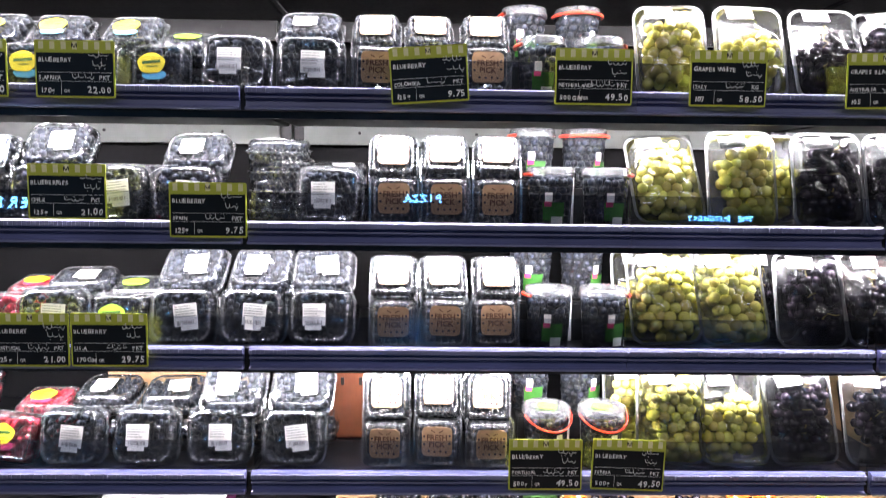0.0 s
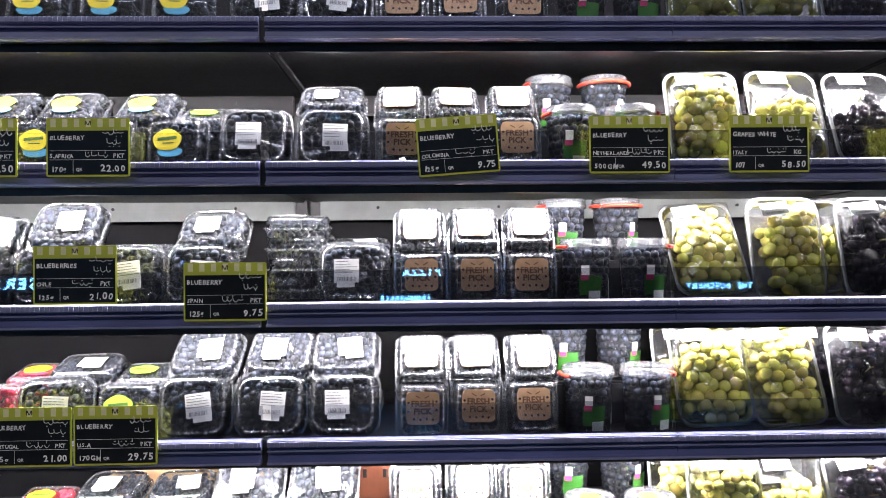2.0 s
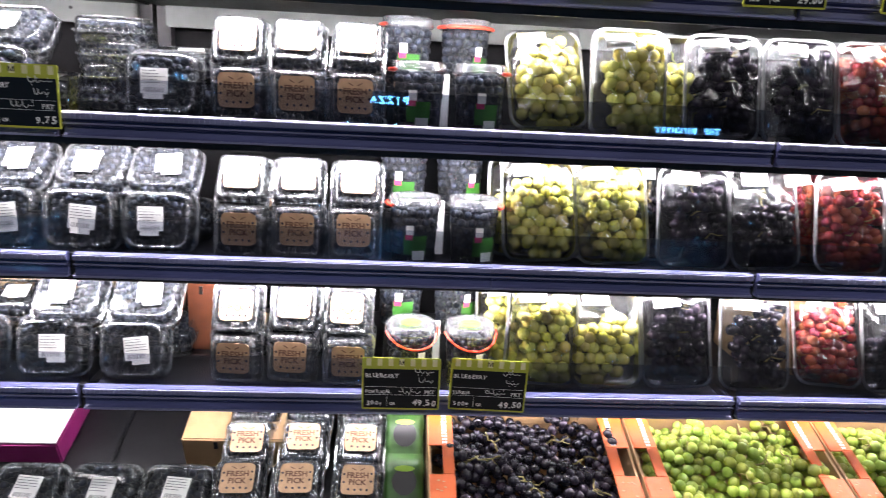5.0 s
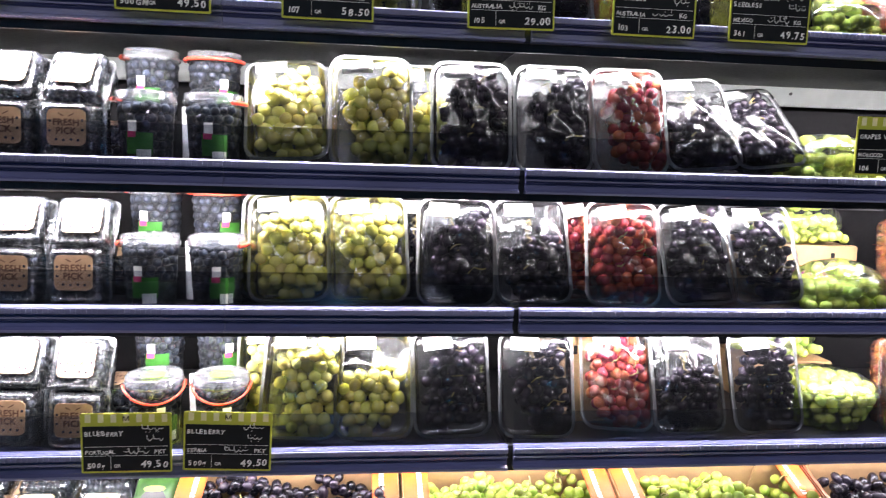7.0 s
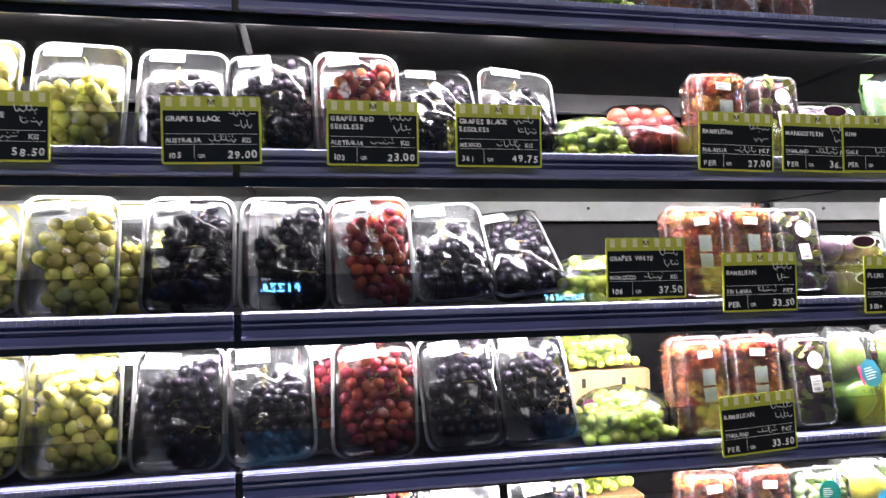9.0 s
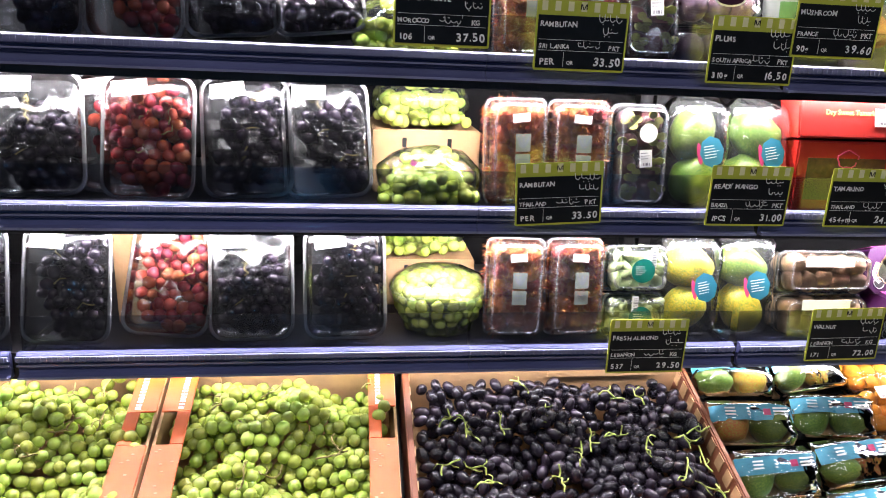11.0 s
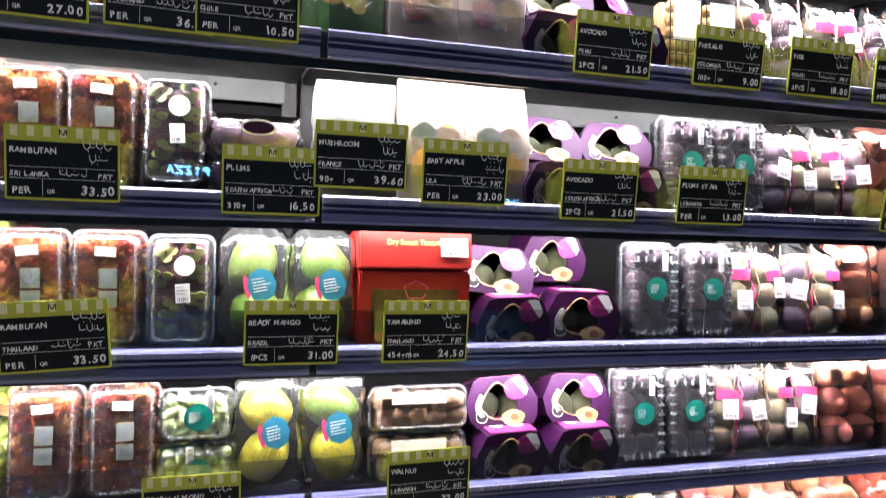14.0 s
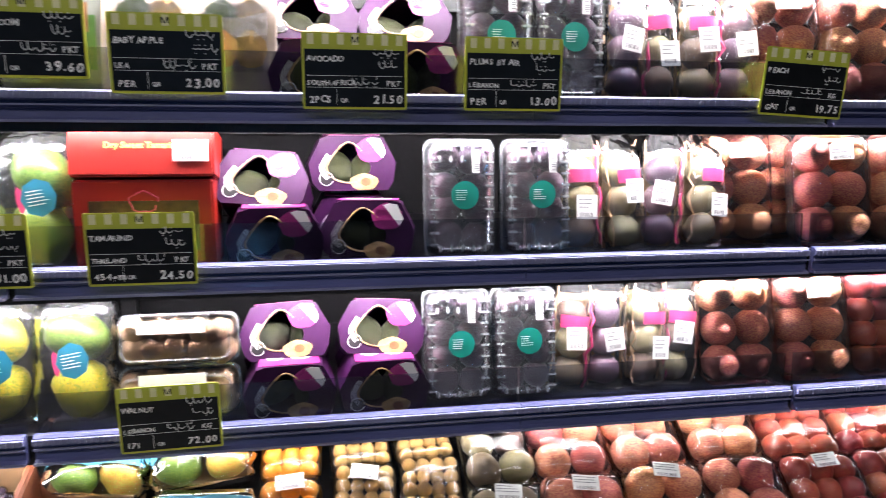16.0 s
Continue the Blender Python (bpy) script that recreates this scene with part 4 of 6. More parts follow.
def grape_bowl(v):
    rng = random.Random(95 + v)
    ob = thing("grape_bowl", "round clear bowl heaped with green grapes under film", "fruit bowl", "grape bowls")
    bm = bmesh.new()
    turned(bm, [(0.055, 0), (0.060, 0.003), (0.078, 0.065), (0.084, 0.068), (0.084, 0.072), (0.079, 0.071)], seg=32, cap1=False)
    part("bowl", bm, "tray", ob, "clear plastic bowl", True)
    for ring, n, z in ((0.051, 16, 0.012), (0.060, 19, 0.028), (0.066, 21, 0.045), (0.071, 22, 0.062), (0.066, 20, 0.074), (0.046, 14, 0.081), (0.027, 8, 0.086), (0.006, 2, 0.090)):
        for k in range(n):
            a = 2 * math.pi * k / n + rng.uniform(-0.1, 0.1)
            fruit("pale", ob, rng, ring * math.cos(a), ring * math.sin(a), z + rng.uniform(-0.003, 0.003), 0.0118 * rng.uniform(0.9, 1.1))
    bm = bmesh.new()
    turned(bm, [(0.085, 0.058), (0.086, 0.072), (0.078, 0.086), (0.055, 0.098), (0.02, 0.102), (0.0, 0.102)], seg=40, cap0=False, cap1=False)
    for q in bm.verts:
        q.co *= 1 + 0.02 * noise.noise(q.co * 60)
    part("film", bm, "bag", ob, "clear crinkled wrap film", True)
    for o in ob.children:
        o.matrix_basis = Matrix.Scale(1.12, 4) @ o.matrix_basis
    return ob


def tall_clam(v, name, label, cat, group, kind, r, cols, rows, w, L, T, decal, jitter=0.004):
    rng = random.Random(120 + v + len(name) * 3 + int(w * 1000))
    ob = thing(name, label, cat, group)
    shell(ob, w, L, T, 0.016, plastic={"plum": "plumclam", "walnut": "film"}.get(kind, "clam"))
    if kind == "plum":
        bm = bmesh.new()
        for k in range(9):
            for sx in (-1, 1):
                box(bm, sx * (w / 2 - 0.014), 0.02 + k * (L - 0.04) / 8, T * 0.96, 0.014, 0.0035, 0.006, None, 0.001)
        for k in range(5):
            for yy in (L - 0.016, L - 0.034, 0.014):
                box(bm, (k - 2) * 0.018, yy, T * 0.98, 0.004, 0.011, 0.005, None, 0.001)
        part("lid_rib", bm, "trayrim", ob, "moulded clear ribs")
    for i in range(cols):
        for j in range(rows):
            x = (i - (cols - 1) / 2) * (w - 0.022) / cols
            y = 0.012 + (j + 0.5) * (L - 0.024) / rows
            for z in ((T * 0.58,) if r > T * 0.3 else (T * 0.34, T * 0.68)):
                fruit(kind, ob, rng, x + rng.uniform(-jitter, jitter), y + rng.uniform(-jitter, jitter), z, r * rng.uniform(0.92, 1.06))
    decal(ob, rng, w, L, T)
    return ob


def decal_ramb(ob, rng, w, L, T):
    lab = part("label", boxes((0, 0, 0, 0.030, 0.014, 0.0008)), "paper", ob, "white barcode label")
    lab.matrix_basis = pose(0, L * 0.82, T + 0.002, 0, 0, rng.uniform(-6, 6))
    part("print", bars(rng, 0.028, 0.012, 1, 0.0007), "ink", lab)
    lab = part("brand_label", boxes((0, 0.018, 0, 0.026, 0.030, 0.0008), (0, -0.014, 0, 0.026, 0.026, 0.0008)), "pouch", ob, "white and green picture label")
    lab.matrix_basis = pose(0.004, L * 0.5, T + 0.002)
    bm = bmesh.new()
    for sx in (-1, 0, 1):
        pts = oval(0.0022, 0.011, 0, 0, 10)
        a = -0.45 * sx
        blob(bm, [(x * math.cos(a) - y * math.sin(a) + sx * 0.006, x * math.sin(a) + y * math.cos(a) + 0.019) for x, y in pts], 0.0006)
    box(bm, 0, -0.010, 0.0008, 0.018, 0.0024, 0.0004)
    box(bm, 0, -0.016, 0.0008, 0.014, 0.0016, 0.0004)
    part("picture", bm, "crategrey", lab)


def decal_teal(ob, rng, w, L, T):
    bm = bmesh.new()
    blob(bm, oval(0.0225, 0.0225, n=28), 0)
    lab = part("label", bm, "teal", ob, "round teal label")
    lab.matrix_basis = pose(0.004, L * 0.52, T + 0.002)
    part("print", bars(rng, 0.024, 0.022, 5, 0.0010, -0.004, 0, False), "paper", lab)
    lab = part("barcode_label", boxes((0, 0, 0, 0.012, 0.036, 0.0008)), "paper", ob, "white barcode label")
    lab.matrix_basis = pose(rng.choice((-0.008, 0.022)), L * rng.choice((0.24, 0.80)), T + 0.002)
    bm = bmesh.new()
    for k in range(10):
        box(bm, 0.001, -0.014 + k * 0.003, 0.0006, 0.008, rng.choice((0.0007, 0.0014)), 0.0003)
    part("print", bm, "ink", lab)


def decal_ring(ob, rng, w, L, T):
    bm = bmesh.new()
    blob(bm, oval(0.016, 0.016, n=20), 0)
    lab = part("label", bm, "paper", ob, "white round label")
    lab.matrix_basis = pose(0.006, L * 0.72, T + 0.002)
    lab = part("barcode_label", boxes((0, 0, 0, 0.022, 0.030, 0.0008)), "paper", ob, "white paper label")
    lab.matrix_basis = pose(0.004, L * 0.48, T + 0.002, 0, 0, 4)
    part("print", bars(rng, 0.02, 0.028, 3, 0.0007), "ink", lab)


def rambutan_pack(v):
    return tall_clam(v, "rambutan_pack", "tall clear clamshell packed with hairy red rambutans", "fruit pack", "rambutan packs", "rambutan", 0.019, 3, 5, 0.112, 0.186, 0.074, decal_ramb)


def mangosteen_pack(v):
    ob = tall_clam(v, "mangosteen_pack", "tall clear clamshell of dark purple mangosteens", "fruit pack", "mangosteen packs", "mangosteen", 0.024, 2, 4, 0.104, 0.182, 0.07, decal_ring)
    rng = random.Random(v)
    for i in range(2):
        for j in range(4):
            bm = bmesh.new()
            for k in range(4):
                a = k * 1.57 + rng.random()
                blob(bm, oval(0.009, 0.007, 0.010 * math.cos(a), 0.010 * math.sin(a), 8), 0, 0.002)
            cal = part("calyx", bm, "calyx", ob, "yellow-green leafy calyx")
            cal.matrix_basis = pose((i - 0.5) * 0.044 + rng.uniform(-0.008, 0.008), 0.032 + j * 0.04 + rng.uniform(-0.01, 0.01), 0.0635, rng.uniform(-25, 25), rng.uniform(-25, 25), 0)
    return ob


def plum_pack(v):
    return tall_clam(v, "plum_pack", "tall clear clamshell of dark plums with a round teal label", "fruit pack", "plum packs", "plum", 0.024, 2, 4, 0.118, 0.190, 0.066, decal_teal)


def almond_pack(v):
    return tall_clam(v, "almond_pack", "clear clamshell of fuzzy green almonds with a teal label", "fruit pack", "almond packs", "almond", 0.0155, 5, 4, 0.122, 0.088, 0.07, decal_teal)


def walnut_pack(v):
    def decal(ob, rng, w, L, T):
        # white label strip, its width also painting in the lid's highlight
        lab = part("label", boxes((0, 0, 0, 0.10, 0.020, 0.0008)), "paper", ob, "white paper label strip with a highlight painted in")
        lab.matrix_basis = pose(-0.006, L * 0.80, T + 0.002)
    return tall_clam(v, "walnut_pack", "wide clear clamshell of brown walnuts in their shells", "nut pack", "walnut packs", "walnut", 0.0205, 5, 2, 0.186, 0.082, 0.075, decal)


def bag_skin(ob, w, L, T, material="bag", seed=0, name="bag", label="clear crinkled film bag", neck=0.35):
    """A soft film bag round a pack: swollen, pinched at its top, crinkled."""
    bm = bmesh.new()
    rings = []
    n, rows = 24, 14
    for j in range(rows + 1):
        t = j / rows
        ww = w * (1 - (1 - neck) * max(0, (t - 0.85) / 0.15) ** 2) * (0.9 + 0.1 * min(1, t * 8))
        tt = T * (0.25 + 0.75 * math.sin(math.pi * min(1, t * 0.9 + 0.12)) ** 0.5) * (1 if t < 0.88 else max(0.12, (1 - t) / 0.12))
        ring = []
        for i in range(n):
            a = 2 * math.pi * i / n
            cx, sx = math.cos(a), math.sin(a)
            k = 1 + 0.10 * noise.noise(Vector((cx * 2.3 + seed, sx * 2.3, t * 6)))
            ring.append(bm.verts.new((ww / 2 * math.copysign(abs(cx) ** 0.6, cx) * k, L * t, T / 2 + tt / 2 * math.copysign(abs(sx) ** 0.7, sx) * k)))
        rings.append(ring)
    for a, b in zip(rings, rings[1:]):
        for i in range(n):
            bm.faces.new((a[i], a[(i + 1) % n], b[(i + 1) % n], b[i]))
    bm.faces.new(list(reversed(rings[0])))
    return part(name, bm, material, ob, label, True)


def mango_bag(v, kind="mango"):
    rng = random.Random(140 + v + len(kind))
    ob = thing("mango_bag", "film bag of two %s mangoes with blue label" % ("green" if kind == "mango" else "green and yellow"), "fruit bag", "mango bags")
    for j in range(2):
        fruit(kind if (j + v) % 3 else "mango", ob, rng, rng.uniform(-0.006, 0.006), 0.046 + 0.083 * j, 0.046, 0.046)
    bag_skin(ob, 0.118, 0.205, 0.095, seed=v + 3.3)
    bm = bmesh.new()
    blob(bm, oval(0.024, 0.028, n=8), 0)
    lab = part("label", bm, "blueband", ob, "blue eight-sided label")
    lab.matrix_basis = pose(0.012, 0.098, 0.0975, -4, 6, 10)
    bm = bmesh.new()
    blob(bm, oval(0.005, 0.020, -0.024, 0.0, 8), -0.0003)
    part("label_edge", bm, "pink", lab)
    part("print", bars(rng, 0.034, 0.030, 5, 0.0010, 0, 0, False), "paper", lab)
    return ob


def net_pack(v):
    rng = random.Random(160 + v)
    kind = ("passion", "plum", "passion")[v % 3]
    ob = thing("flow_pack", "narrow clear film pack of fruit with pink band and label", "fruit pack", "narrow fruit packs")
    for j in range(3):
        fruit(kind, ob, rng, rng.uniform(-0.003, 0.003), 0.034 + 0.050 * j, 0.034, 0.028)
    part("tray", boxes((0, 0.088, 0.004, 0.062, 0.165, 0.006, None, 0.002)), "card", ob, "thin card tray")
    bag_skin(ob, 0.074, 0.196, 0.070, seed=v * 2.1, neck=0.7)
    if v % 3 != 1:
        bm = bmesh.new()
        sheet(bm, 0.050, 0.022, lambda u, q: 0.0015 * math.sin(4 * u) - 0.008 * u * u, 8, 6)
        lab = part("band", bm, "pink", ob, "pink printed film band")
        lab.matrix_basis = pose(0, 0.124, 0.0725)
    lab = part("label", boxes((0, 0, 0, 0.034, 0.040, 0.0008)), "paper", ob, "white printed label")
    lab.matrix_basis = pose(rng.uniform(-0.005, 0.005), rng.uniform(0.07, 0.10), 0.0755, 0, 0, rng.uniform(-14, 14))
    part("print", bars(rng, 0.03, 0.036, 3, 0.0007), "ink", lab)
    if v % 2:
        bm = bmesh.new()
        tube(bm, [(0.030 + rng.uniform(-0.006, 0.004), 0.01 + 0.015 * k, 0.060 + rng.uniform(-0.004, 0.008) - 0.0003 * (k - 5) ** 2) for k in range(12)], 0.0026, 5)
        part("pink_tie", bm, "pink", ob, "twisted bright pink film edge", True)
    bm = bmesh.new()
    for s in (-1, 1):
        tube(bm, [(s * 0.033 + rng.uniform(-0.004, 0.004), 0.008 + 0.016 * k, 0.045 + rng.uniform(-0.008, 0.008)) for k in range(12)], 0.0013, 4)
    part("film_fold", bm, "kraft", ob, "crinkled gold tinted film edge")
    return ob


TRAYS = {"peach": ("peach_tray", "film-wrapped clear tray of ripe red and orange peaches"), "redplum": ("plum_tray", "film-wrapped clear tray of glossy red plums"),
         "longan": ("longan_tray", "film-wrapped clear tray of small tan longans"), "kumquat": ("kumquat_tray", "film-wrapped clear tray of small bright oranges"), "passion": ("passion_fruit_tray", "film-wrapped tray of dark wrinkled passion fruit")}


def stone_fruit_tray(v, kind="peach", r=0.0325, cols=2, rows=3, w=0.146, L=0.205):
    rng = random.Random(180 + v + len(kind))
    ob = thing(TRAYS[kind][0], TRAYS[kind][1], "fruit tray", TRAYS[kind][0] + "s")
    c = L / 2
    bm = bmesh.new()
    loft(bm, [(w - 0.03, L - 0.03, 0.018, 0.0), (w - 0.02, L - 0.02, 0.022, 0.002), (w - 0.008, L - 0.008, 0.026, 0.034), (w, L, 0.028, 0.035), (w, L, 0.028, 0.037)], c, True, False)
    part("tray", bm, "tray", ob, "clear plastic tray", True)
    for i in range(cols):
        for j in range(rows):
            fruit(kind, ob, rng, (i - (cols - 1) / 2) * (w - 0.012) / cols, 0.012 + (j + 0.5) * (L - 0.024) / rows, max(0.034, 0.060 - r) + rng.uniform(-0.002, 0.004), r * rng.uniform(0.94, 1.05))
    bm = bmesh.new()
    sheet(bm, w, L, lambda u, q: 0.037 + 0.030 * max(0.0, (1 - u ** 6) * (1 - q ** 6)) ** 0.6 + 0.003 * noise.noise(Vector((u * 4, q * 5, v))), 14, 18, c)
    part("film", bm, "film", ob, "clear wrap film", True)
    if v % 2:
        sticker(ob, rng, 0.0, L * 0.8, 0.069, 0.046, 0.026, rng.uniform(-8, 8), lines=3, second=False)
    return ob


def avocado_carton(v):
    rng = random.Random(200 + v)
    ob = thing("avocado_carton", "purple printed card carton with cut windows holding avocados", "fruit carton", "avocado cartons")
    w, h, d = 0.148, 0.092, 0.088
    hexa = [(-0.44, 0.0), (0.44, 0.0), (0.5, 0.5), (0.34, 1.0), (-0.34, 1.0), (-0.5, 0.5)]

    def edge(a):
        dx, dy = math.cos(a), math.sin(a)
        best = 9.0
        for (x1, y1), (x2, y2) in zip(hexa, hexa[1:] + hexa[:1]):
            x1, x2, y1, y2 = x1 * w, x2 * w, (y1 - 0.5) * h, (y2 - 0.5) * h
            den = dx * (y2 - y1) - dy * (x2 - x1)
            if abs(den) > 1e-9:
                t = (x1 * (y2 - y1) - y1 * (x2 - x1)) / den
                s = (x1 * dy - y1 * dx) / den
                if t > 0 and -0.001 <= s <= 1.001:
                    best = min(best, t)
        return best * dx, best * dy + h / 2

    n = 28
    out = [edge(2 * math.pi * k / n + 0.01) for k in range(n)]
    hole = []
    for k in range(n):
        a = 2 * math.pi * k / n + 0.01
        rx, ry = 0.036, 0.026 + (0.012 if math.sin(a) > 0 else 0)
        hole.append((-0.006 + rx * math.cos(a) * (1 - 0.45 * max(0, math.sin(a))), ry * math.sin(a) + h * 0.44))
    bm = bmesh.new()
    of = [bm.verts.new((x, y, d)) for x, y in out]
    ob_ = [bm.verts.new((x, y, 0)) for x, y in out]
    hf = [bm.verts.new((x, y, d)) for x, y in hole]
    hb = [bm.verts.new((x, y, d - 0.0016)) for x, y in hole]
    for k in range(n):
        j = (k + 1) % n
        bm.faces.new((of[k], of[j], hf[j], hf[k]))
        bm.faces.new((ob_[k], ob_[j], of[j], of[k]))
        bm.faces.new((hf[k], hf[j], hb[j], hb[k]))
    bm.faces.new(list(reversed(ob_)))
    part("carton", bm, "purple", ob, "purple card carton")
    for s in (-1, 1):
        fruit("avocado", ob, rng, s * 0.032, h * 0.44, d * 0.52, 0.033)
    bm = bmesh.new()
    pts = [(x * 1.06, (y - h * 0.44) * 1.06 + h * 0.44, d + 0.0006) for x, y in hole]
    tube(bm, pts[3:n - 2], 0.0013, 5)
    part("window_trim", bm, "flesh", ob, "pale yellow printed line")
    bm = bmesh.new()
    for q in (1.16, 1.24, 1.32):
        tube(bm, [(x * q, (y - h * 0.44) * q + h * 0.44, d + 0.0006) for x, y in hole][12:18], 0.0007, 4)
    part("printed_lines", bm, "paper", ob)
    bm = bmesh.new()
    blob(bm, oval(0.012, 0.012, -0.045, h * 0.22, 16), d + 0.0004)
    em = part("emblem", bm, "black", ob, "round dark emblem")
    bm = bmesh.new()
    tube(bm, [(x, y, d + 0.0014) for x, y in oval(0.0112, 0.0112, -0.045, h * 0.22, 18)], 0.0006, 4)
    part("emblem_ring", bm, "paper", em)
    bm = bmesh.new()
    blob(bm, oval(0.024, 0.021, 0.030, h * 0.735, 16, 0.06), d + 0.0001, 0.0002)
    part("magenta_print", bm, "magenta", ob, "magenta printed patch")
    bm = bmesh.new()
    blob(bm, oval(0.024, 0.014, 0.018, h * 0.155, 16, 0.05), d + 0.0004)
    pic = part("picture", bm, "flesh", ob, "printed avocado half")
    bm = bmesh.new()
    blob(bm, oval(0.009, 0.007, 0.021, h * 0.155, 12), d + 0.0012)
    part("picture_stone", bm, "brown", pic)
    bm = bmesh.new()
    box(bm, 0, h + 0.0009, d * 0.5, w * 0.64, 0.0008, d * 0.92)
    top = part("top_panel", bm, "magenta", ob, "magenta and white top panel")
    bm = bmesh.new()
    for sx, rx in ((-0.022, 0.016), (0.018, 0.019)):
        pts = oval(rx, 0.016, sx, d * 0.55, 14)
        up = [bm.verts.new((x, h + 0.0020, z)) for x, z in pts]
        bm.faces.new(list(reversed(up)))
    part("top_print", bm, "paper", top)
    bm = bmesh.new()
    blob(bm, [(0.024, h * 0.93), (0.034, h * 0.96), (0.046, h * 0.94), (0.056, h * 0.70), (0.050, h * 0.58), (0.042, h * 0.68), (0.034, h * 0.80)][::-1], d + 0.0003, 0.0004)
    part("white_print", bm, "paper", ob)
    bm = bmesh.new()
    for k in range(3):
        tube(bm, [(0.022 + 0.010 * math.cos(a * 0.8 + k), h * 0.80 + 0.008 * math.sin(a * 0.8 + k) - k * 0.003, d + 0.0006) for a in range(7)], 0.0011, 4)
    part("swirl_print", bm, "magenta", ob)
    return ob


def plum_flow_pack(v):
    rng = random.Random(220 + v)
    ob = thing("plum_flow_pack", "clear film pack of dark plums with white oval label", "fruit pack", "plum film packs")
    for i in range(3):
        fruit("plum", ob, rng, (i - 1) * 0.042, 0.034, 0.034, 0.026)
    bag_skin(ob, 0.146, 0.068, 0.068, seed=v * 5.0, neck=0.95)
    bm = bmesh.new()
    blob(bm, oval(0.028, 0.013), 0)
    lab = part("label", bm, "paper", ob, "white oval label")
    lab.matrix_basis = pose(0.005, 0.045, 0.070)
    bm = bmesh.new()
    blob(bm, oval(0.024, 0.010), 0.0008)
    part("label_face", bm, "purple", lab)
    return ob


def paper_bag(v):
    rng = random.Random(240 + v)
    ob = thing("paper_fruit_bag", "white paper fruit bag with a clear window showing fruit", "fruit bag", "paper fruit bags")
    w, L, T = 0.120, 0.215, 0.062
    bm = bmesh.new()
    rings = []
    for j in range(13):
        t = j / 12
        tt = T * (1 - 0.82 * max(0, t - 0.45) / 0.55)
        ring = []
        for x, z in rr(w, 1.0, 0.012 / 1, 3):
            zz = T / 2 + z * tt if abs(z) < 0.6 else 0
            k = noise.noise(Vector((x * 30 + v * 4, t * 7, z * 2)))
            ring.append(bm.verts.new((x + 0.002 * k, L * t, zz + 0.004 * k)))
        rings.append(ring)
    for a, b in zip(rings, rings[1:]):
        for i in range(len(a)):
            j = (i + 1) % len(a)
            bm.faces.new((a[i], a[j], b[j], b[i]))
    bm.faces.new(rings[-1])
    part("bag", bm, "bagpaper", ob, "creased white paper bag", True)
    bm = bmesh.new()
    sheet(bm, 0.088, 0.110, lambda u, q: 0.004 * noise.noise(Vector((u * 3, q * 3, v))) - 0.013 * max(0, q), 8, 8)
    win = part("window", bm, "bag", ob, "clear crinkled window", True)
    win.matrix_basis = pose(0.004, 0.090, T + 0.008)
    for k in range(4):
        bm = bmesh.new()
        blob(bm, oval(0.023, 0.027, n=14, wob=0.05), 0)
        p = part("window_fruit", bm, ("peach", "longan", "mango", "longan")[k], win)
        p.matrix_basis = pose((k % 2 - 0.5) * 0.040, (k // 2 - 0.5) * 0.046, -0.002 - 0.010 * (k // 2))
    return ob


def mushroom_pouch(v, green=False):
    rng = random.Random(260 + v)
    ob = thing("picture_pouch" if green else "mushroom_pouch", "green and orange printed fruit pouch" if green else "white printed pouch of mushrooms with green foot", "food pouch")
    w, L, T = 0.142, 0.205, 0.05
    bag_skin(ob, w, L, T, "leafgreen" if green else "pouch", 4.0 + v, "pouch", "", 0.95)
    bm = bmesh.new()
    if green:
        for k in range(9):
            blob(bm, oval(rng.uniform(0.012, 0.022), rng.uniform(0.012, 0.02), rng.uniform(-0.045, 0.045), rng.uniform(0.04, 0.12), 14, 0.06), T + 0.004 + 0.0003 * k, 0.0002)
        part("picture", bm, "mangored", ob, "printed orange fruit")
        part("print", bars(rng, 0.08, 0.03, 3, T + 0.003, 0, 0.165, False), "black", ob)
        bag_skin(ob, w + 0.004, L + 0.002, T + 0.012, "bag", 2.0, "film", "clear glossy film")
    else:
        sheet(bm, w * 0.86, 0.075, lambda u, q: T + 0.006 - 0.004 * u * u, 8, 4, 0.075)
        part("picture", bm, "leafgreen", ob, "printed green picture")
        bm = bmesh.new()
        box(bm, 0.022, 0.108, T + 0.0075, 0.062, 0.040, 0.001)
        part("mushroom_picture", bm, "brown", ob)
        part("print", bars(rng, 0.10, 0.05, 4, T + 0.005, 0, 0.160, False), "ink", ob)
    return ob


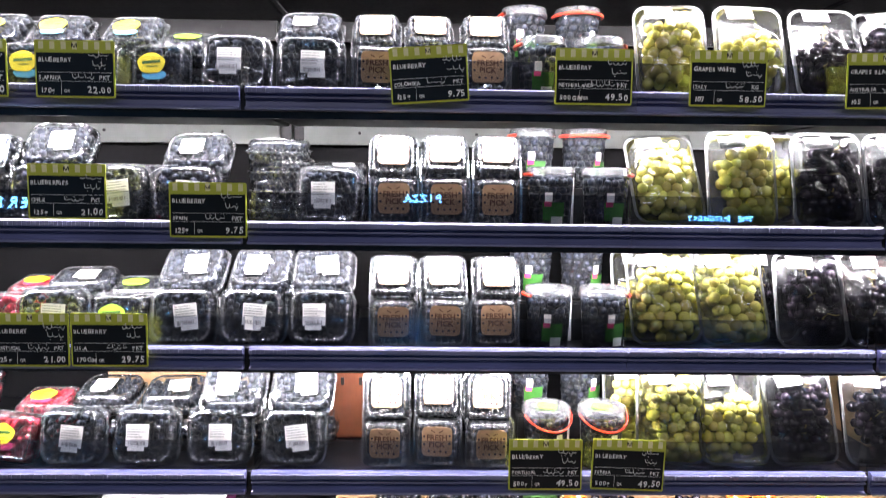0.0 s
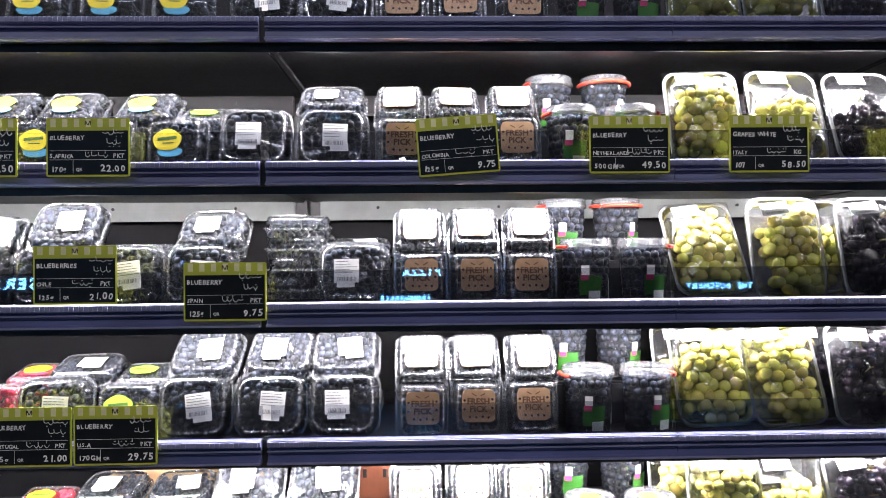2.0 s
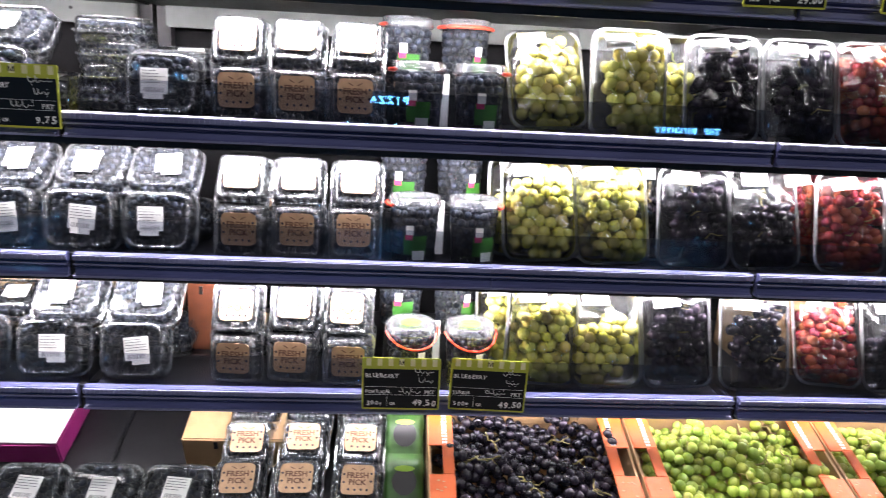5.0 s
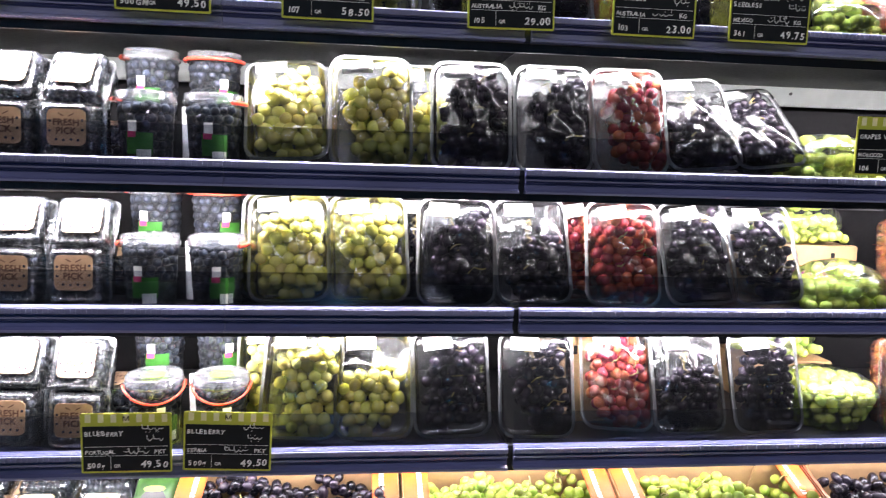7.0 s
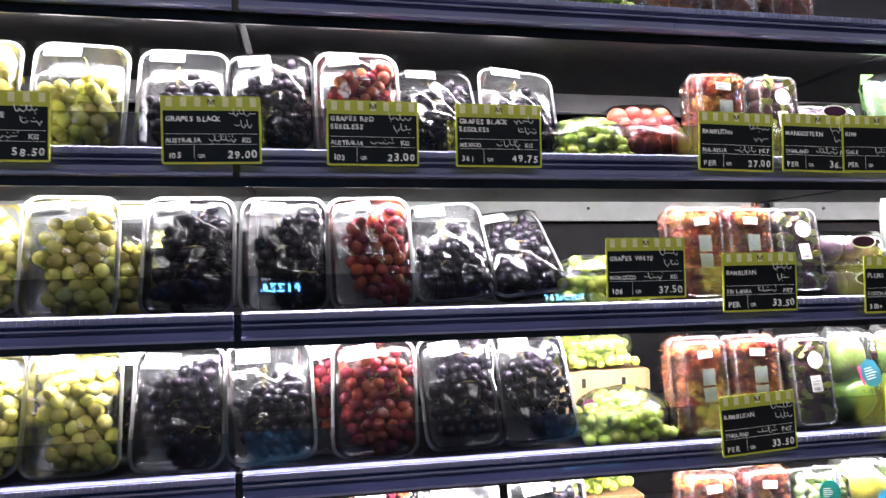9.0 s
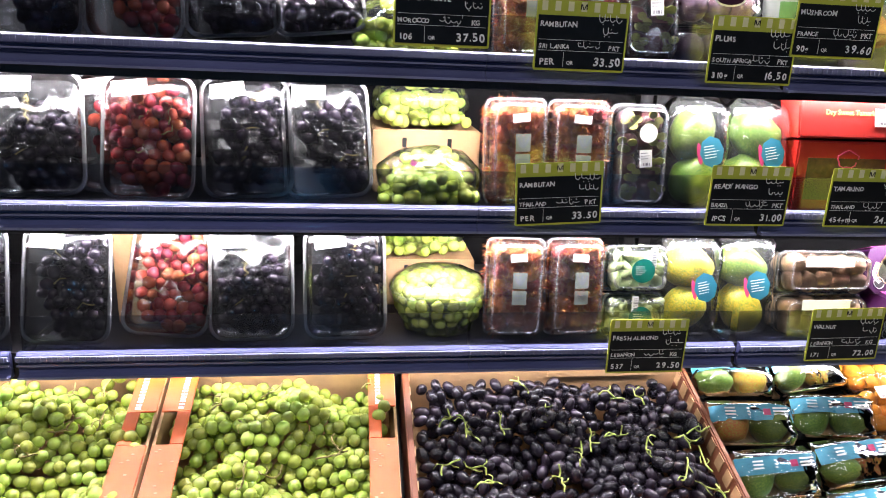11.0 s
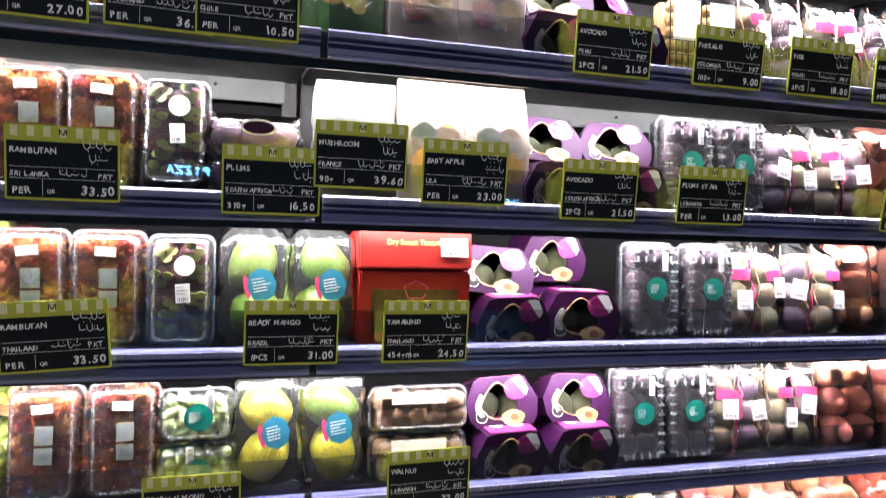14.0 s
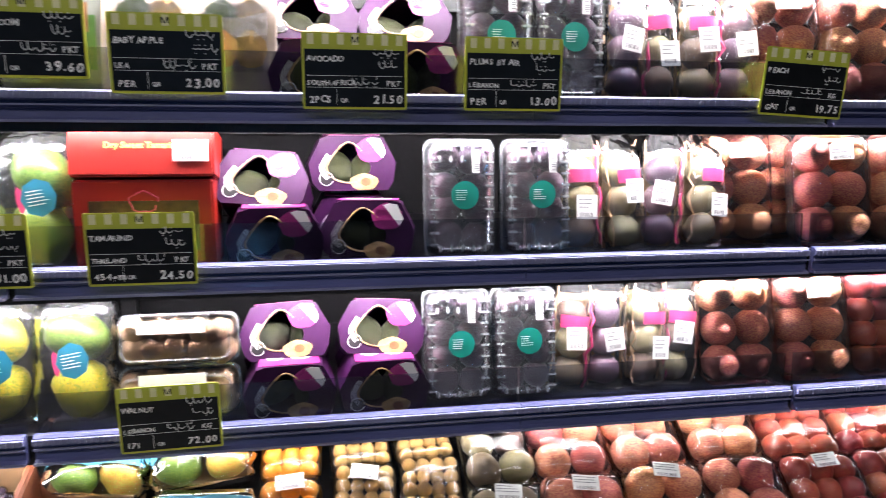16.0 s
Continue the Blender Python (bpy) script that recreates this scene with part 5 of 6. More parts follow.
def tamarind_box(v):
    rng = random.Random(270)
    ob = thing("tamarind_box", "glossy red carton of sweet tamarind with dark window", "fruit carton")
    w, L, T = 0.196, 0.130, 0.085
    part("body", boxes((0, L / 2, T / 2, w, L, T, None, 0.003)), "redbox", ob, "glossy red card body")
    lid = part("lid", boxes((0, 0, 0, w + 0.006, 0.075, T + 0.004, None, 0.003)), "redbox", ob, "glossy red card lid")
    lid.matrix_basis = pose(0, L + 0.0345, T / 2 - 0.006, -10)
    part("window", boxes((0, 0.062, T, w * 0.78, 0.075, 0.002)), "darkwin", ob, "dark window onto brown pods")
    bm = bmesh.new()
    tube(bm, [(x, y, T + 0.0022) for x, y in oval(0.020, 0.015, 0, 0.098, 16, 0.1)], 0.0013, 4)
    part("emblem", bm, "pink", ob)
    bm = bmesh.new()
    text_mesh(bm, "Dry Sweet Tamarind", 0.0125, Matrix.Translation((-0.052, 0.004, T / 2 + 0.0032)))
    part("lettering", bm, "gold", lid, "gold printed lettering")
    st = part("label", boxes((0, 0, 0, 0.050, 0.032, 0.0008)), "paper", lid, "white printed price label")
    st.matrix_basis = pose(0.068, 0.0, T / 2 + 0.0040)
    bm = bars(rng, 0.046, 0.028, 4, 0.0007, 0.068, 0)
    bmesh.ops.translate(bm, verts=bm.verts, vec=(0, 0, T / 2 + 0.0042))
    part("print", bm, "ink", lid)
    return ob


def wire_pack(v):
    ob = thing("physalis_basket", "dark wire basket of golden fruit with white card", "fruit basket", "wire baskets")
    rng = random.Random(280 + v)
    bm = bmesh.new()
    for k in range(6):
        tube(bm, [(-0.032 + k * 0.0128, 0.0, 0.06), (-0.032 + k * 0.0128, 0.15, 0.06)], 0.0011, 4)
        tube(bm, [(-0.034, 0.015 + k * 0.026, 0.06), (0.034, 0.015 + k * 0.026, 0.06)], 0.0011, 4)
    part("wire", bm, "black", ob, "dark wire mesh")
    for j in range(6):
        for i in range(3):
            fruit("longan", ob, rng, (i - 1) * 0.02, 0.014 + j * 0.024, 0.042, 0.0125)
    part("card", boxes((0.0, 0.105, 0.064, 0.055, 0.075, 0.001)), "paper", ob, "white paper card")
    part("tray", boxes((0, 0.075, 0.012, 0.07, 0.15, 0.022, None, 0.004)), "card", ob)
    return ob


# ---- stocking the shelves ----
def carton(name, label, x, y, z, w, d, h, material, spot=None, rx=0.0, holes=2, top=None):
    ob = thing(name, label, "carton", "cardboard cartons")
    part("body", boxes((0, d / 2, h / 2, w, d, h, None, 0.003)), material, ob)
    if top:
        part("lid", boxes((0, d / 2, h + 0.003, w - 0.004, d - 0.004, 0.005, None, 0.001)), top, ob, "white card lid")
    for k in range(holes):
        bm = bmesh.new()
        box(bm, (k - (holes - 1) / 2) * w * 0.42, -0.0008, h * 0.80, 0.008, 0.002, 0.018)
        part("slot", bm, "black", ob, "dark cut slot")
    if spot:
        bm = bmesh.new()
        blob(bm, oval(0.020, 0.020, n=16), 0, 0.001)
        bmesh.ops.transform(bm, matrix=pose(-w * 0.18, -0.0004, h * 0.42, 90), verts=bm.verts)
        part("printed_spot", bm, spot, ob)
    ob.matrix_basis = pose(x, y, z, rx)


def stand(kind, maker, x, z, T, th=76.0, yf=1.406, yaw=0.0, roll=0.0, variants=2):
    """Stands a pack on its lower edge, its lid to the front, leaning back from th = 90 (upright) to 0 (flat)."""
    return place(kind, maker, pose(x, yf + T * math.sin(radians(th)), z, th, 0, yaw) @ pose(0, 0, 0, 0, 0, roll), variants)


def upright(kind, maker, x, y, z, yaw=0.0, variants=2):
    return place(kind, maker, pose(x, y, z, 0, 0, yaw), variants)


jit = random.Random(5)
J = lambda a: jit.uniform(-a, a)
YEL = lambda v: brand_punnet(v, "blueberry_brand_punnet", "clear clamshell of blueberries with yellow and blue label", "yellow labelled punnets", "berry_fill", "berry", 0.0066, "yellow", "cyan")
LIM = lambda v: brand_punnet(v + 3, "organic_berry_punnet", "clear clamshell of blueberries with lime green label", "lime labelled punnets", "berry_fill", "berry", 0.0066, "lime", None)
RAS = lambda v: brand_punnet(v + 5, "raspberry_punnet", "clear clamshell of red raspberries with yellow label", "raspberry punnets", "raspberry_fill", "rasp", 0.0100, "yellow", "pink")
BLK = lambda v: brand_punnet(v + 8, "blackberry_punnet", "clear clamshell of dark berries with white label", "dark berry punnets", "berry_fill", "berry", 0.0090, "paper", "yellow")


def punnets(z, xs, ths=(80, 80), yf=1.406):
    for x in xs:
        stand("blueberry", blueberry_punnet, x, z, 0.056, 80 + J(3), yf + J(0.004), J(3), J(1.5), 4)


def punnets_top(z, xs, th=38, yf=1.425, dz=0.128):
    for x in xs:
        stand("blueberry", blueberry_punnet, x, z, 0.056, 12, yf + 0.10, J(6), 0, 4)
        stand("blueberry", blueberry_punnet, x + J(0.004), z + dz - 0.056 * math.cos(radians(th)), 0.056, th + J(3), yf + J(0.006), J(4), J(2), 4)


def krafts(z, xs, th=50, dz=0.108, tops=True, yf=1.408):
    for x in xs:
        stand("kraft", kraft_punnet, x, z, 0.070, 86 + J(2), yf + J(0.003), J(3), J(1), 3)
        if tops:
            stand("kraft", kraft_punnet, x, z, 0.070, 8, yf + 0.12, 0, 0, 3)
            stand("kraft", kraft_punnet, x + J(0.004), z + dz - 0.07 * math.cos(radians(th)), 0.070, th + J(5), yf + 0.012 + J(0.006), J(4), J(1.5), 3)


def tubs(z, xs, back=True, arc=False, yf=1.406):
    for k, x in enumerate(xs):
        if arc:
            upright("tub_arc", lambda v: berry_bucket(2), x, yf + 0.054, z, J(10), 1)
        else:
            place("tub_%d" % k, lambda v, k=k: berry_bucket(k), pose(x, yf + 0.054, z, 0, 0, J(6)), 1)
    if back:
        mid = sum(xs) / len(xs)
        display_riser(mid - 0.004, yf + 0.170, z, 0.22, 0.11, 0.085)
        for k, x in enumerate(xs):
            place("tub_rear_%d" % k, lambda v, k=k: berry_bucket(0 if k == 0 else 3), pose(x - 0.022, yf + 0.170, z + 0.0855, 0, 0, J(6)), 1)


WG = lambda v: grape_tray(v, "white", 0.0126, v != 1)
BG = lambda v: grape_tray(v, "black", 0.0113, v != 2)
RG = lambda v: grape_tray(v, "red", 0.0114, True)


def trays(z, row, L=0.205, yf=1.400):
    """Grape trays: kind, x, lean, turn."""
    for kind, x, th, roll in row:
        mk = {"w": WG, "b": BG, "r": RG}[kind]
        stand("tray_" + kind, mk, x, z + 0.148 / 2 * abs(math.sin(radians(roll))), 0.034, th, yf + 0.020 + J(0.004), J(3), roll, 3 if kind != "r" else 2)


def rambs(z, xs):
    for x in xs:
        stand("rambutan", rambutan_pack, x, z, 0.074, 84 + J(2), 1.418, J(3), J(1))


# top shelf
ZA, ZB, ZC, ZD, ZE = (SHELF[k] - 0.0135 for k in "ABCDE")
for x in (-0.96, -0.816, -0.68, -0.547):
    stand("yellow", YEL, x, ZA, 0.052, 80, 1.408, J(3))
punnets(ZA, (-0.393, -0.258))
krafts(ZA, (-0.133, -0.021, 0.094), tops=False)
tubs(ZA, (0.215, 0.325), False)
trays(ZA, [("w", 0.444, 74, 0), ("w", 0.597, 74, 0), ("b", 0.748, 74, 0), ("b", 0.902, 74, 0), ("r", 1.057, 74, 0), ("b", 1.200, 74, 0), ("b", 1.340, 74, 0)])
upright("grape_bag", grape_bag, 1.49, 1.408, ZA)
rambs(ZA, (1.65, 1.77, 1.89))

# second shelf
for x in (-1.06, -0.935, -0.810, -0.686, -0.560):
    stand("yellow", YEL, x, ZB, 0.052, 80, 1.418, J(3), J(1))
for x in (-1.02, -0.895, -0.772, -0.628):
    stand("yellow", YEL, x, ZB, 0.052, 6, 1.475)
    stand("yellow", YEL, x, ZB + 0.106 - 0.052 * math.cos(radians(42)), 0.052, 42 + J(4), 1.43, J(4))
stand("lime", LIM, -0.52, ZB, 0.052, 6, 1.48)
stand("lime", LIM, -0.515, ZB + 0.060, 0.052, 24, 1.45, 4)
punnets(ZB, (-0.413, -0.268))
punnets_top(ZB, (-0.270,), 30)
krafts(ZB, (-0.138, -0.030, 0.081), 48)
tubs(ZB, (0.192, 0.309))
trays(ZB, [("w", 0.456, 72, 1), ("w", 0.613, 72, -1), ("b", 0.774, 70, 0), ("b", 0.918, 66, 2), ("r", 1.060, 74, 0), ("b", 1.205, 58, 1), ("b", 1.345, 60, -6)])
upright("grape_bag", grape_bag, 1.494, 1.41, ZB, 6)
stand("plum_small", lambda v: stone_fruit_tray(v, "redplum", 0.019, 4, 4, 0.135, 0.14), 1.617, ZB, 0.037, 48, 1.43, 0, 5, 1)
rambs(ZB, (1.741,))
stand("mangosteen", mangosteen_pack, 1.855, ZB, 0.07, 82)
for k in range(2):
    stand("plum_flow", plum_flow_pack, 1.965, ZB + 0.066 * k, 0.068, 88, 1.408 + 0.01 * k)
stand("picture_pouch", lambda v: mushroom_pouch(v, True), 2.150, ZB, 0.05, 80, 1.418, 0, 0, 1)
for x in (2.280, 2.402):
    stand("paper_bag", paper_bag, x, ZB, 0.062, 80, 1.408, J(3), J(1))
stand("avo", avocado_carton, 2.520, ZB, 0.088, 90, 1.408, 6)
stand("avo", avocado_carton, 2.548, ZB + 0.052, 0.088, 62, 1.44, -8, 10)
stand("avo", avocado_carton, 2.672, ZB, 0.088, 90, 1.408, -6)
stand("avo", avocado_carton, 2.625, ZB + 0.048, 0.088, 58, 1.46, 10, -14)
for x in (2.786, 2.862):
    stand("wire", wire_pack, x, ZB, 0.064, 82, 1.408, J(4))
for k in range(6):
    stand("net", net_pack, 2.955 + 0.076 * k, ZB, 0.070, 78, 1.408, J(16), J(7), 6)
for k in range(2):
    stand("peach", lambda v: stone_fruit_tray(v), 3.44 + 0.15 * k, ZB, 0.037, 74, 1.43)

# third shelf
stand("blackberry", BLK, -1.045, ZC, 0.052, 82, 1.408)
stand("blackberry", BLK, -0.930, ZC, 0.052, 82, 1.408)
stand("blackberry", BLK, -0.930, ZC, 0.052, 6, 1.476)
stand("blackberry", BLK, -0.925, ZC + 0.076, 0.052, 55, 1.42)
punnets(ZC, (-0.795, -0.652, -0.515, -0.230))
punnets_top(ZC, (-0.785,), 46)
punnets_top(ZC, (-0.503,), 34)
stand("lime", LIM, -0.66, ZC, 0.052, 6, 1.49)
stand("lime", LIM, -0.655, ZC + 0.056, 0.052, 12, 1.48)
for k in range(4):
    stand("blueberry", blueberry_punnet, -0.352 + J(0.01), ZC + 0.001 + 0.0565 * k * 0.72, 0.056, 3, 1.49, J(8), 0, 4)
stand("blueberry", blueberry_punnet, -0.225, ZC, 0.056, 6, 1.49, 0, 0, 4)
stand("blueberry", blueberry_punnet, -0.222, ZC + 0.066, 0.056, 8, 1.50, 6, 0, 4)
krafts(ZC, (-0.102, 0.003, 0.109), 60)
tubs(ZC, (0.218, 0.332))
trays(ZC, [("w", 0.461, 62, 3), ("w", 0.604, 78, 0), ("b", 0.783, 76, 0), ("b", 0.934, 76, 0), ("r", 1.080, 75, 1), ("b", 1.228, 60, 5), ("b", 1.362, 48, 8)])
trays(ZC, [("w", 0.70, 76, 0)], yf=1.47)
upright("grape_bag", grape_bag, 1.486, 1.41, ZC, -8)
rambs(ZC, (1.690, 1.792))
stand("mangosteen", mangosteen_pack, 1.897, ZC, 0.07, 78)
for k in range(2):
    stand("plum_flow", plum_flow_pack, 2.017, ZC + 0.070 * k, 0.068, 88, 1.408 + 0.008 * k)
stand("mushroom_pouch", mushroom_pouch, 2.181, ZC, 0.05, 82, 1.418, 0, 0, 1)
for x in (2.310, 2.428):
    stand("paper_bag", paper_bag, x, ZC, 0.062, 82, 1.408, J(3), J(1))
for x in (2.540, 2.692):
    stand("avo", avocado_carton, x, ZC, 0.088, 90, 1.408, J(6))
    stand("avo", avocado_carton, x, ZC - 0.0, 0.088, 90, 1.56, J(6))
    stand("avo", avocado_carton, x - 0.005, ZC + 0.050, 0.088, 60, 1.44, J(8), J(5))
for x in (2.820, 2.938):
    stand("plum_pack", plum_pack, x, ZC, 0.066, 82, 1.408)
for k in range(4):
    stand("net", net_pack, 3.033 + 0.068 * k, ZC, 0.070, 78, 1.408, J(16), J(7), 6)
for k in range(4):
    stand("peach", lambda v: stone_fruit_tray(v), 3.315 + 0.15 * k, ZC, 0.037, 76, 1.43)

# fourth shelf
RBX = lambda v: brand_punnet(9, "raspberry_box", "large clear clamshell of red raspberries", "raspberry boxes", "raspberry_fill", "rasp", 0.0125, "paper", None, 0.150, 0.200, 0.06)
stand("raspberry_big", RBX, -1.062, ZD, 0.06, 72, 1.408, 0, -4, 1)
for x in (-0.905,):
    stand("raspberry", RAS, x, ZD, 0.052, 72, 1.408)
    stand("raspberry", RAS, x, ZD, 0.052, 6, 1.485)
    stand("raspberry", RAS, x + 0.03, ZD + 0.056, 0.052, 12, 1.50)
stand("lime", LIM, -0.655, ZD, 0.052, 74, 1.408)
punnets(ZD, (-0.785,))
stand("blueberry", blueberry_punnet, -0.775, ZD, 0.056, 6, 1.485, 0, 0, 4)
stand("blueberry", blueberry_punnet, -0.765, ZD + 0.066, 0.056, 14, 1.47, 6, 0, 4)
stand("lime", LIM, -0.65, ZD, 0.052, 6, 1.485)
stand("lime", LIM, -0.645, ZD + 0.056, 0.052, 14, 1.47, 4)
punnets(ZD, (-0.528, -0.388, -0.247))
punnets_top(ZD, (-0.520, -0.380, -0.248), 40)
krafts(ZD, (-0.103, 0.002, 0.108), 58)
tubs(ZD, (0.220, 0.335))
trays(ZD, [("w", 0.466, 70, 3), ("w", 0.607, 70, 2), ("b", 0.765, 74, 0), ("b", 0.912, 72, 2), ("r", 1.080, 74, -1), ("b", 1.240, 70, 3), ("b", 1.372, 68, 4)])
trays(ZD, [("w", 0.44, 74, 0), ("w", 0.585, 74, 0), ("r", 1.02, 78, 0), ("b", 0.70, 76, 0)], yf=1.465)
upright("grape_bag", grape_bag, 1.542, 1.41, ZD)
upright("grape_bag", grape_bag, 1.540, 1.545, ZD + 0.119, 3)
rambs(ZD, (1.690, 1.803))
stand("mangosteen", mangosteen_pack, 1.908, ZD, 0.07, 82)
for x in (2.021, 2.136):
    stand("mango_bag", mango_bag, x, ZD, 0.095, 82, 1.408)
stand("tamarind", tamarind_box, 2.291, ZD, 0.085, 86, 1.408, 0, 0, 1)
stand("avo", avocado_carton, 2.470, ZD, 0.088, 90, 1.408, 4)
stand("avo", avocado_carton, 2.460, ZD, 0.088, 90, 1.56)
stand("avo", avocado_carton, 2.456, ZD + 0.052, 0.088, 62, 1.44, -4, -4)
stand("avo", avocado_carton, 2.628, ZD, 0.088, 84, 1.408, -8)
stand("avo", avocado_carton, 2.600, ZD, 0.088, 90, 1.53)
stand("avo", avocado_carton, 2.595, ZD + 0.094, 0.088, 84, 1.52, 4)
for x in (2.768, 2.896):
    stand("plum_pack", plum_pack, x, ZD, 0.066, 82, 1.408)
for k in range(4):
    stand("net", net_pack, 2.984 + 0.070 * k, ZD, 0.070, 78, 1.408, J(16), J(7), 6)
for x, yy in ((3.272, 1.45), (3.352, 1.49), (3.435, 1.408), (3.585, 1.408), (3.73, 1.408)):
    stand("peach", lambda v: stone_fruit_tray(v), x, ZD, 0.037, 76, yy)

# fifth shelf
stand("raspberry_big", RBX, -1.02, ZE, 0.06, 72, 1.408, 0, -4, 1)
stand("raspberry", RAS, -0.895, ZE, 0.052, 70, 1.408, 0, -6)
stand("raspberry", RAS, -0.87, ZE, 0.052, 6, 1.50)
stand("raspberry", RAS, -0.86, ZE + 0.056, 0.052, 14, 1.48)
punnets(ZE, (-0.757, -0.610, -0.459, -0.306))
for x in (-0.74, -0.59):
    stand("blueberry", blueberry_punnet, x, ZE, 0.056, 6, 1.50, 0, 0, 4)
    stand("blueberry", blueberry_punnet, x, ZE + 0.066, 0.056, 14, 1.50, J(6), 0, 4)
punnets_top(ZE, (-0.434, -0.296), 44)
krafts(ZE, (-0.115, -0.008, 0.099), 62)
tubs(ZE, (0.222, 0.340), arc=True)
trays(ZE, [("w", 0.480, 72, -3), ("w", 0.618, 68, 0), ("b", 0.767, 72, 2), ("b", 0.928, 72, 0), ("r", 1.085, 62, -5), ("b", 1.235, 72, 1), ("b", 1.398, 72, 1)])
trays(ZE, [("b", 1.15, 76, 0), ("w", 0.43, 78, 0)], yf=1.47)
upright("grape_bowl", grape_bowl, 1.574, 1.515, ZE, 0, 1)
carton("fruit_carton", "brown fruit carton behind the grape bowl", 1.56, 1.62, ZE, 0.20, 0.16, 0.099, "card")
upright("grape_bag", grape_bag, 1.56, 1.62, ZE + 0.10, 4)
rambs(ZE, (1.708, 1.820))
for k in range(2):
    stand("almond", almond_pack, 1.934, ZE + 0.089 * k, 0.07, 84, 1.408 + 0.012 * k)
stand("mango_bag_ripe", lambda v: mango_bag(v + 1, "mangoyel"), 2.050, ZE, 0.095, 82, 1.408)
stand("mango_bag_ripe", lambda v: mango_bag(v + 1, "mangoyel"), 2.165, ZE, 0.095, 80, 1.408, -6)
for k in range(2):
    stand("walnut", walnut_pack, 2.318, ZE + 0.083 * k, 0.075, 82, 1.408 + 0.012 * k)
for x in (2.486, 2.640):
    stand("avo", avocado_carton, x, ZE, 0.088, 90, 1.408, J(6))
    stand("avo", avocado_carton, x, ZE, 0.088, 90, 1.56, J(6))
    stand("avo", avocado_carton, x, ZE + 0.057, 0.088, 66, 1.44, J(6), J(4))
for x in (2.768, 2.886):
    stand("plum_pack", plum_pack, x, ZE, 0.066, 80, 1.408)
for k in range(4):
    stand("net", net_pack, 2.972 + 0.068 * k, ZE, 0.070, 78, 1.408, J(16), J(7), 6)
for k in range(2):
    stand("peach", lambda v: stone_fruit_tray(v), 3.283 + 0.152 * k, ZE, 0.037, 72, 1.408)
for k in range(2):
    stand("plum_tray", lambda v: stone_fruit_tray(v, "redplum", 0.026, 3, 4), 3.59 + 0.152 * k, ZE, 0.037, 72, 1.408)


# ---- base deck: crates and packs on the slope ----
def deck_z(y):
    return 0.449 + 0.364 * (y - 1.37)


def on_slope(kind, maker, x, y, up=0.0, th=20.0, yaw=0.0, variants=2):
    return place(kind, maker, pose(x, y, deck_z(y) + up, th, 0, yaw), variants)


def heap(ob, kind, rng, w, d, r, z0, z1, parts, cy):
    """A heap of loose grapes: the upper ones single, those under them joined."""
    spots = hexes(rng, w - 2 * r, d - 2 * r, 1.8 * r)
    top = lambda x, y: z0 + (z1 - z0) * (0.5 + 0.9 * noise.noise(Vector((x * 13 + parts, y * 13, 1.7)))) + 0.03 * (y / d)
    rng.shuffle(spots)
    for x, y in spots[:parts]:
        fruit(kind, ob, rng, x, y + cy, top(x, y) + rng.uniform(-0.006, 0.008), r * rng.uniform(0.86, 1.1))
    rest = [(x, y + cy, top(x, y) + rng.uniform(-0.006, 0.006)) for x, y in spots[parts:]]
    low = [(x + r, y + cy, top(x, y) - 1.5 * r) for x, y in hexes(rng, w - 3 * r, d - 3 * r, 1.9 * r)]
    joined(ob, "grapes_below", FR[kind][0].materials[0].name, rng, rest + low, r, 2)


def stems(ob, rng, n, w, d, z, cy, material):
    for _ in range(n):
        bm = bmesh.new()
        x, y = rng.uniform(-w / 2, w / 2), rng.uniform(-d / 2, d / 2) + cy
        a = rng.uniform(0, 6.3)
        pts = []
        for k in range(7):
            pts.append((x, y, z + 0.006 * math.sin(k * 1.1) + rng.uniform(-0.002, 0.004)))
            a += rng.uniform(-0.7, 0.7)
            x, y = x + 0.009 * math.cos(a), y + 0.009 * math.sin(a)
        tube(bm, pts, 0.0016, 5)
        for k in (2, 4):
            p = Vector(pts[k])
            b = rng.uniform(0, 6.3)
            tube(bm, [p, p + Vector((0.010 * math.cos(b), 0.010 * math.sin(b), 0.002)), p + Vector((0.017 * math.cos(b + 0.4), 0.017 * math.sin(b + 0.4), -0.002))], 0.0011, 4)
        part("stem", bm, material, ob, "curling grape stem", True)


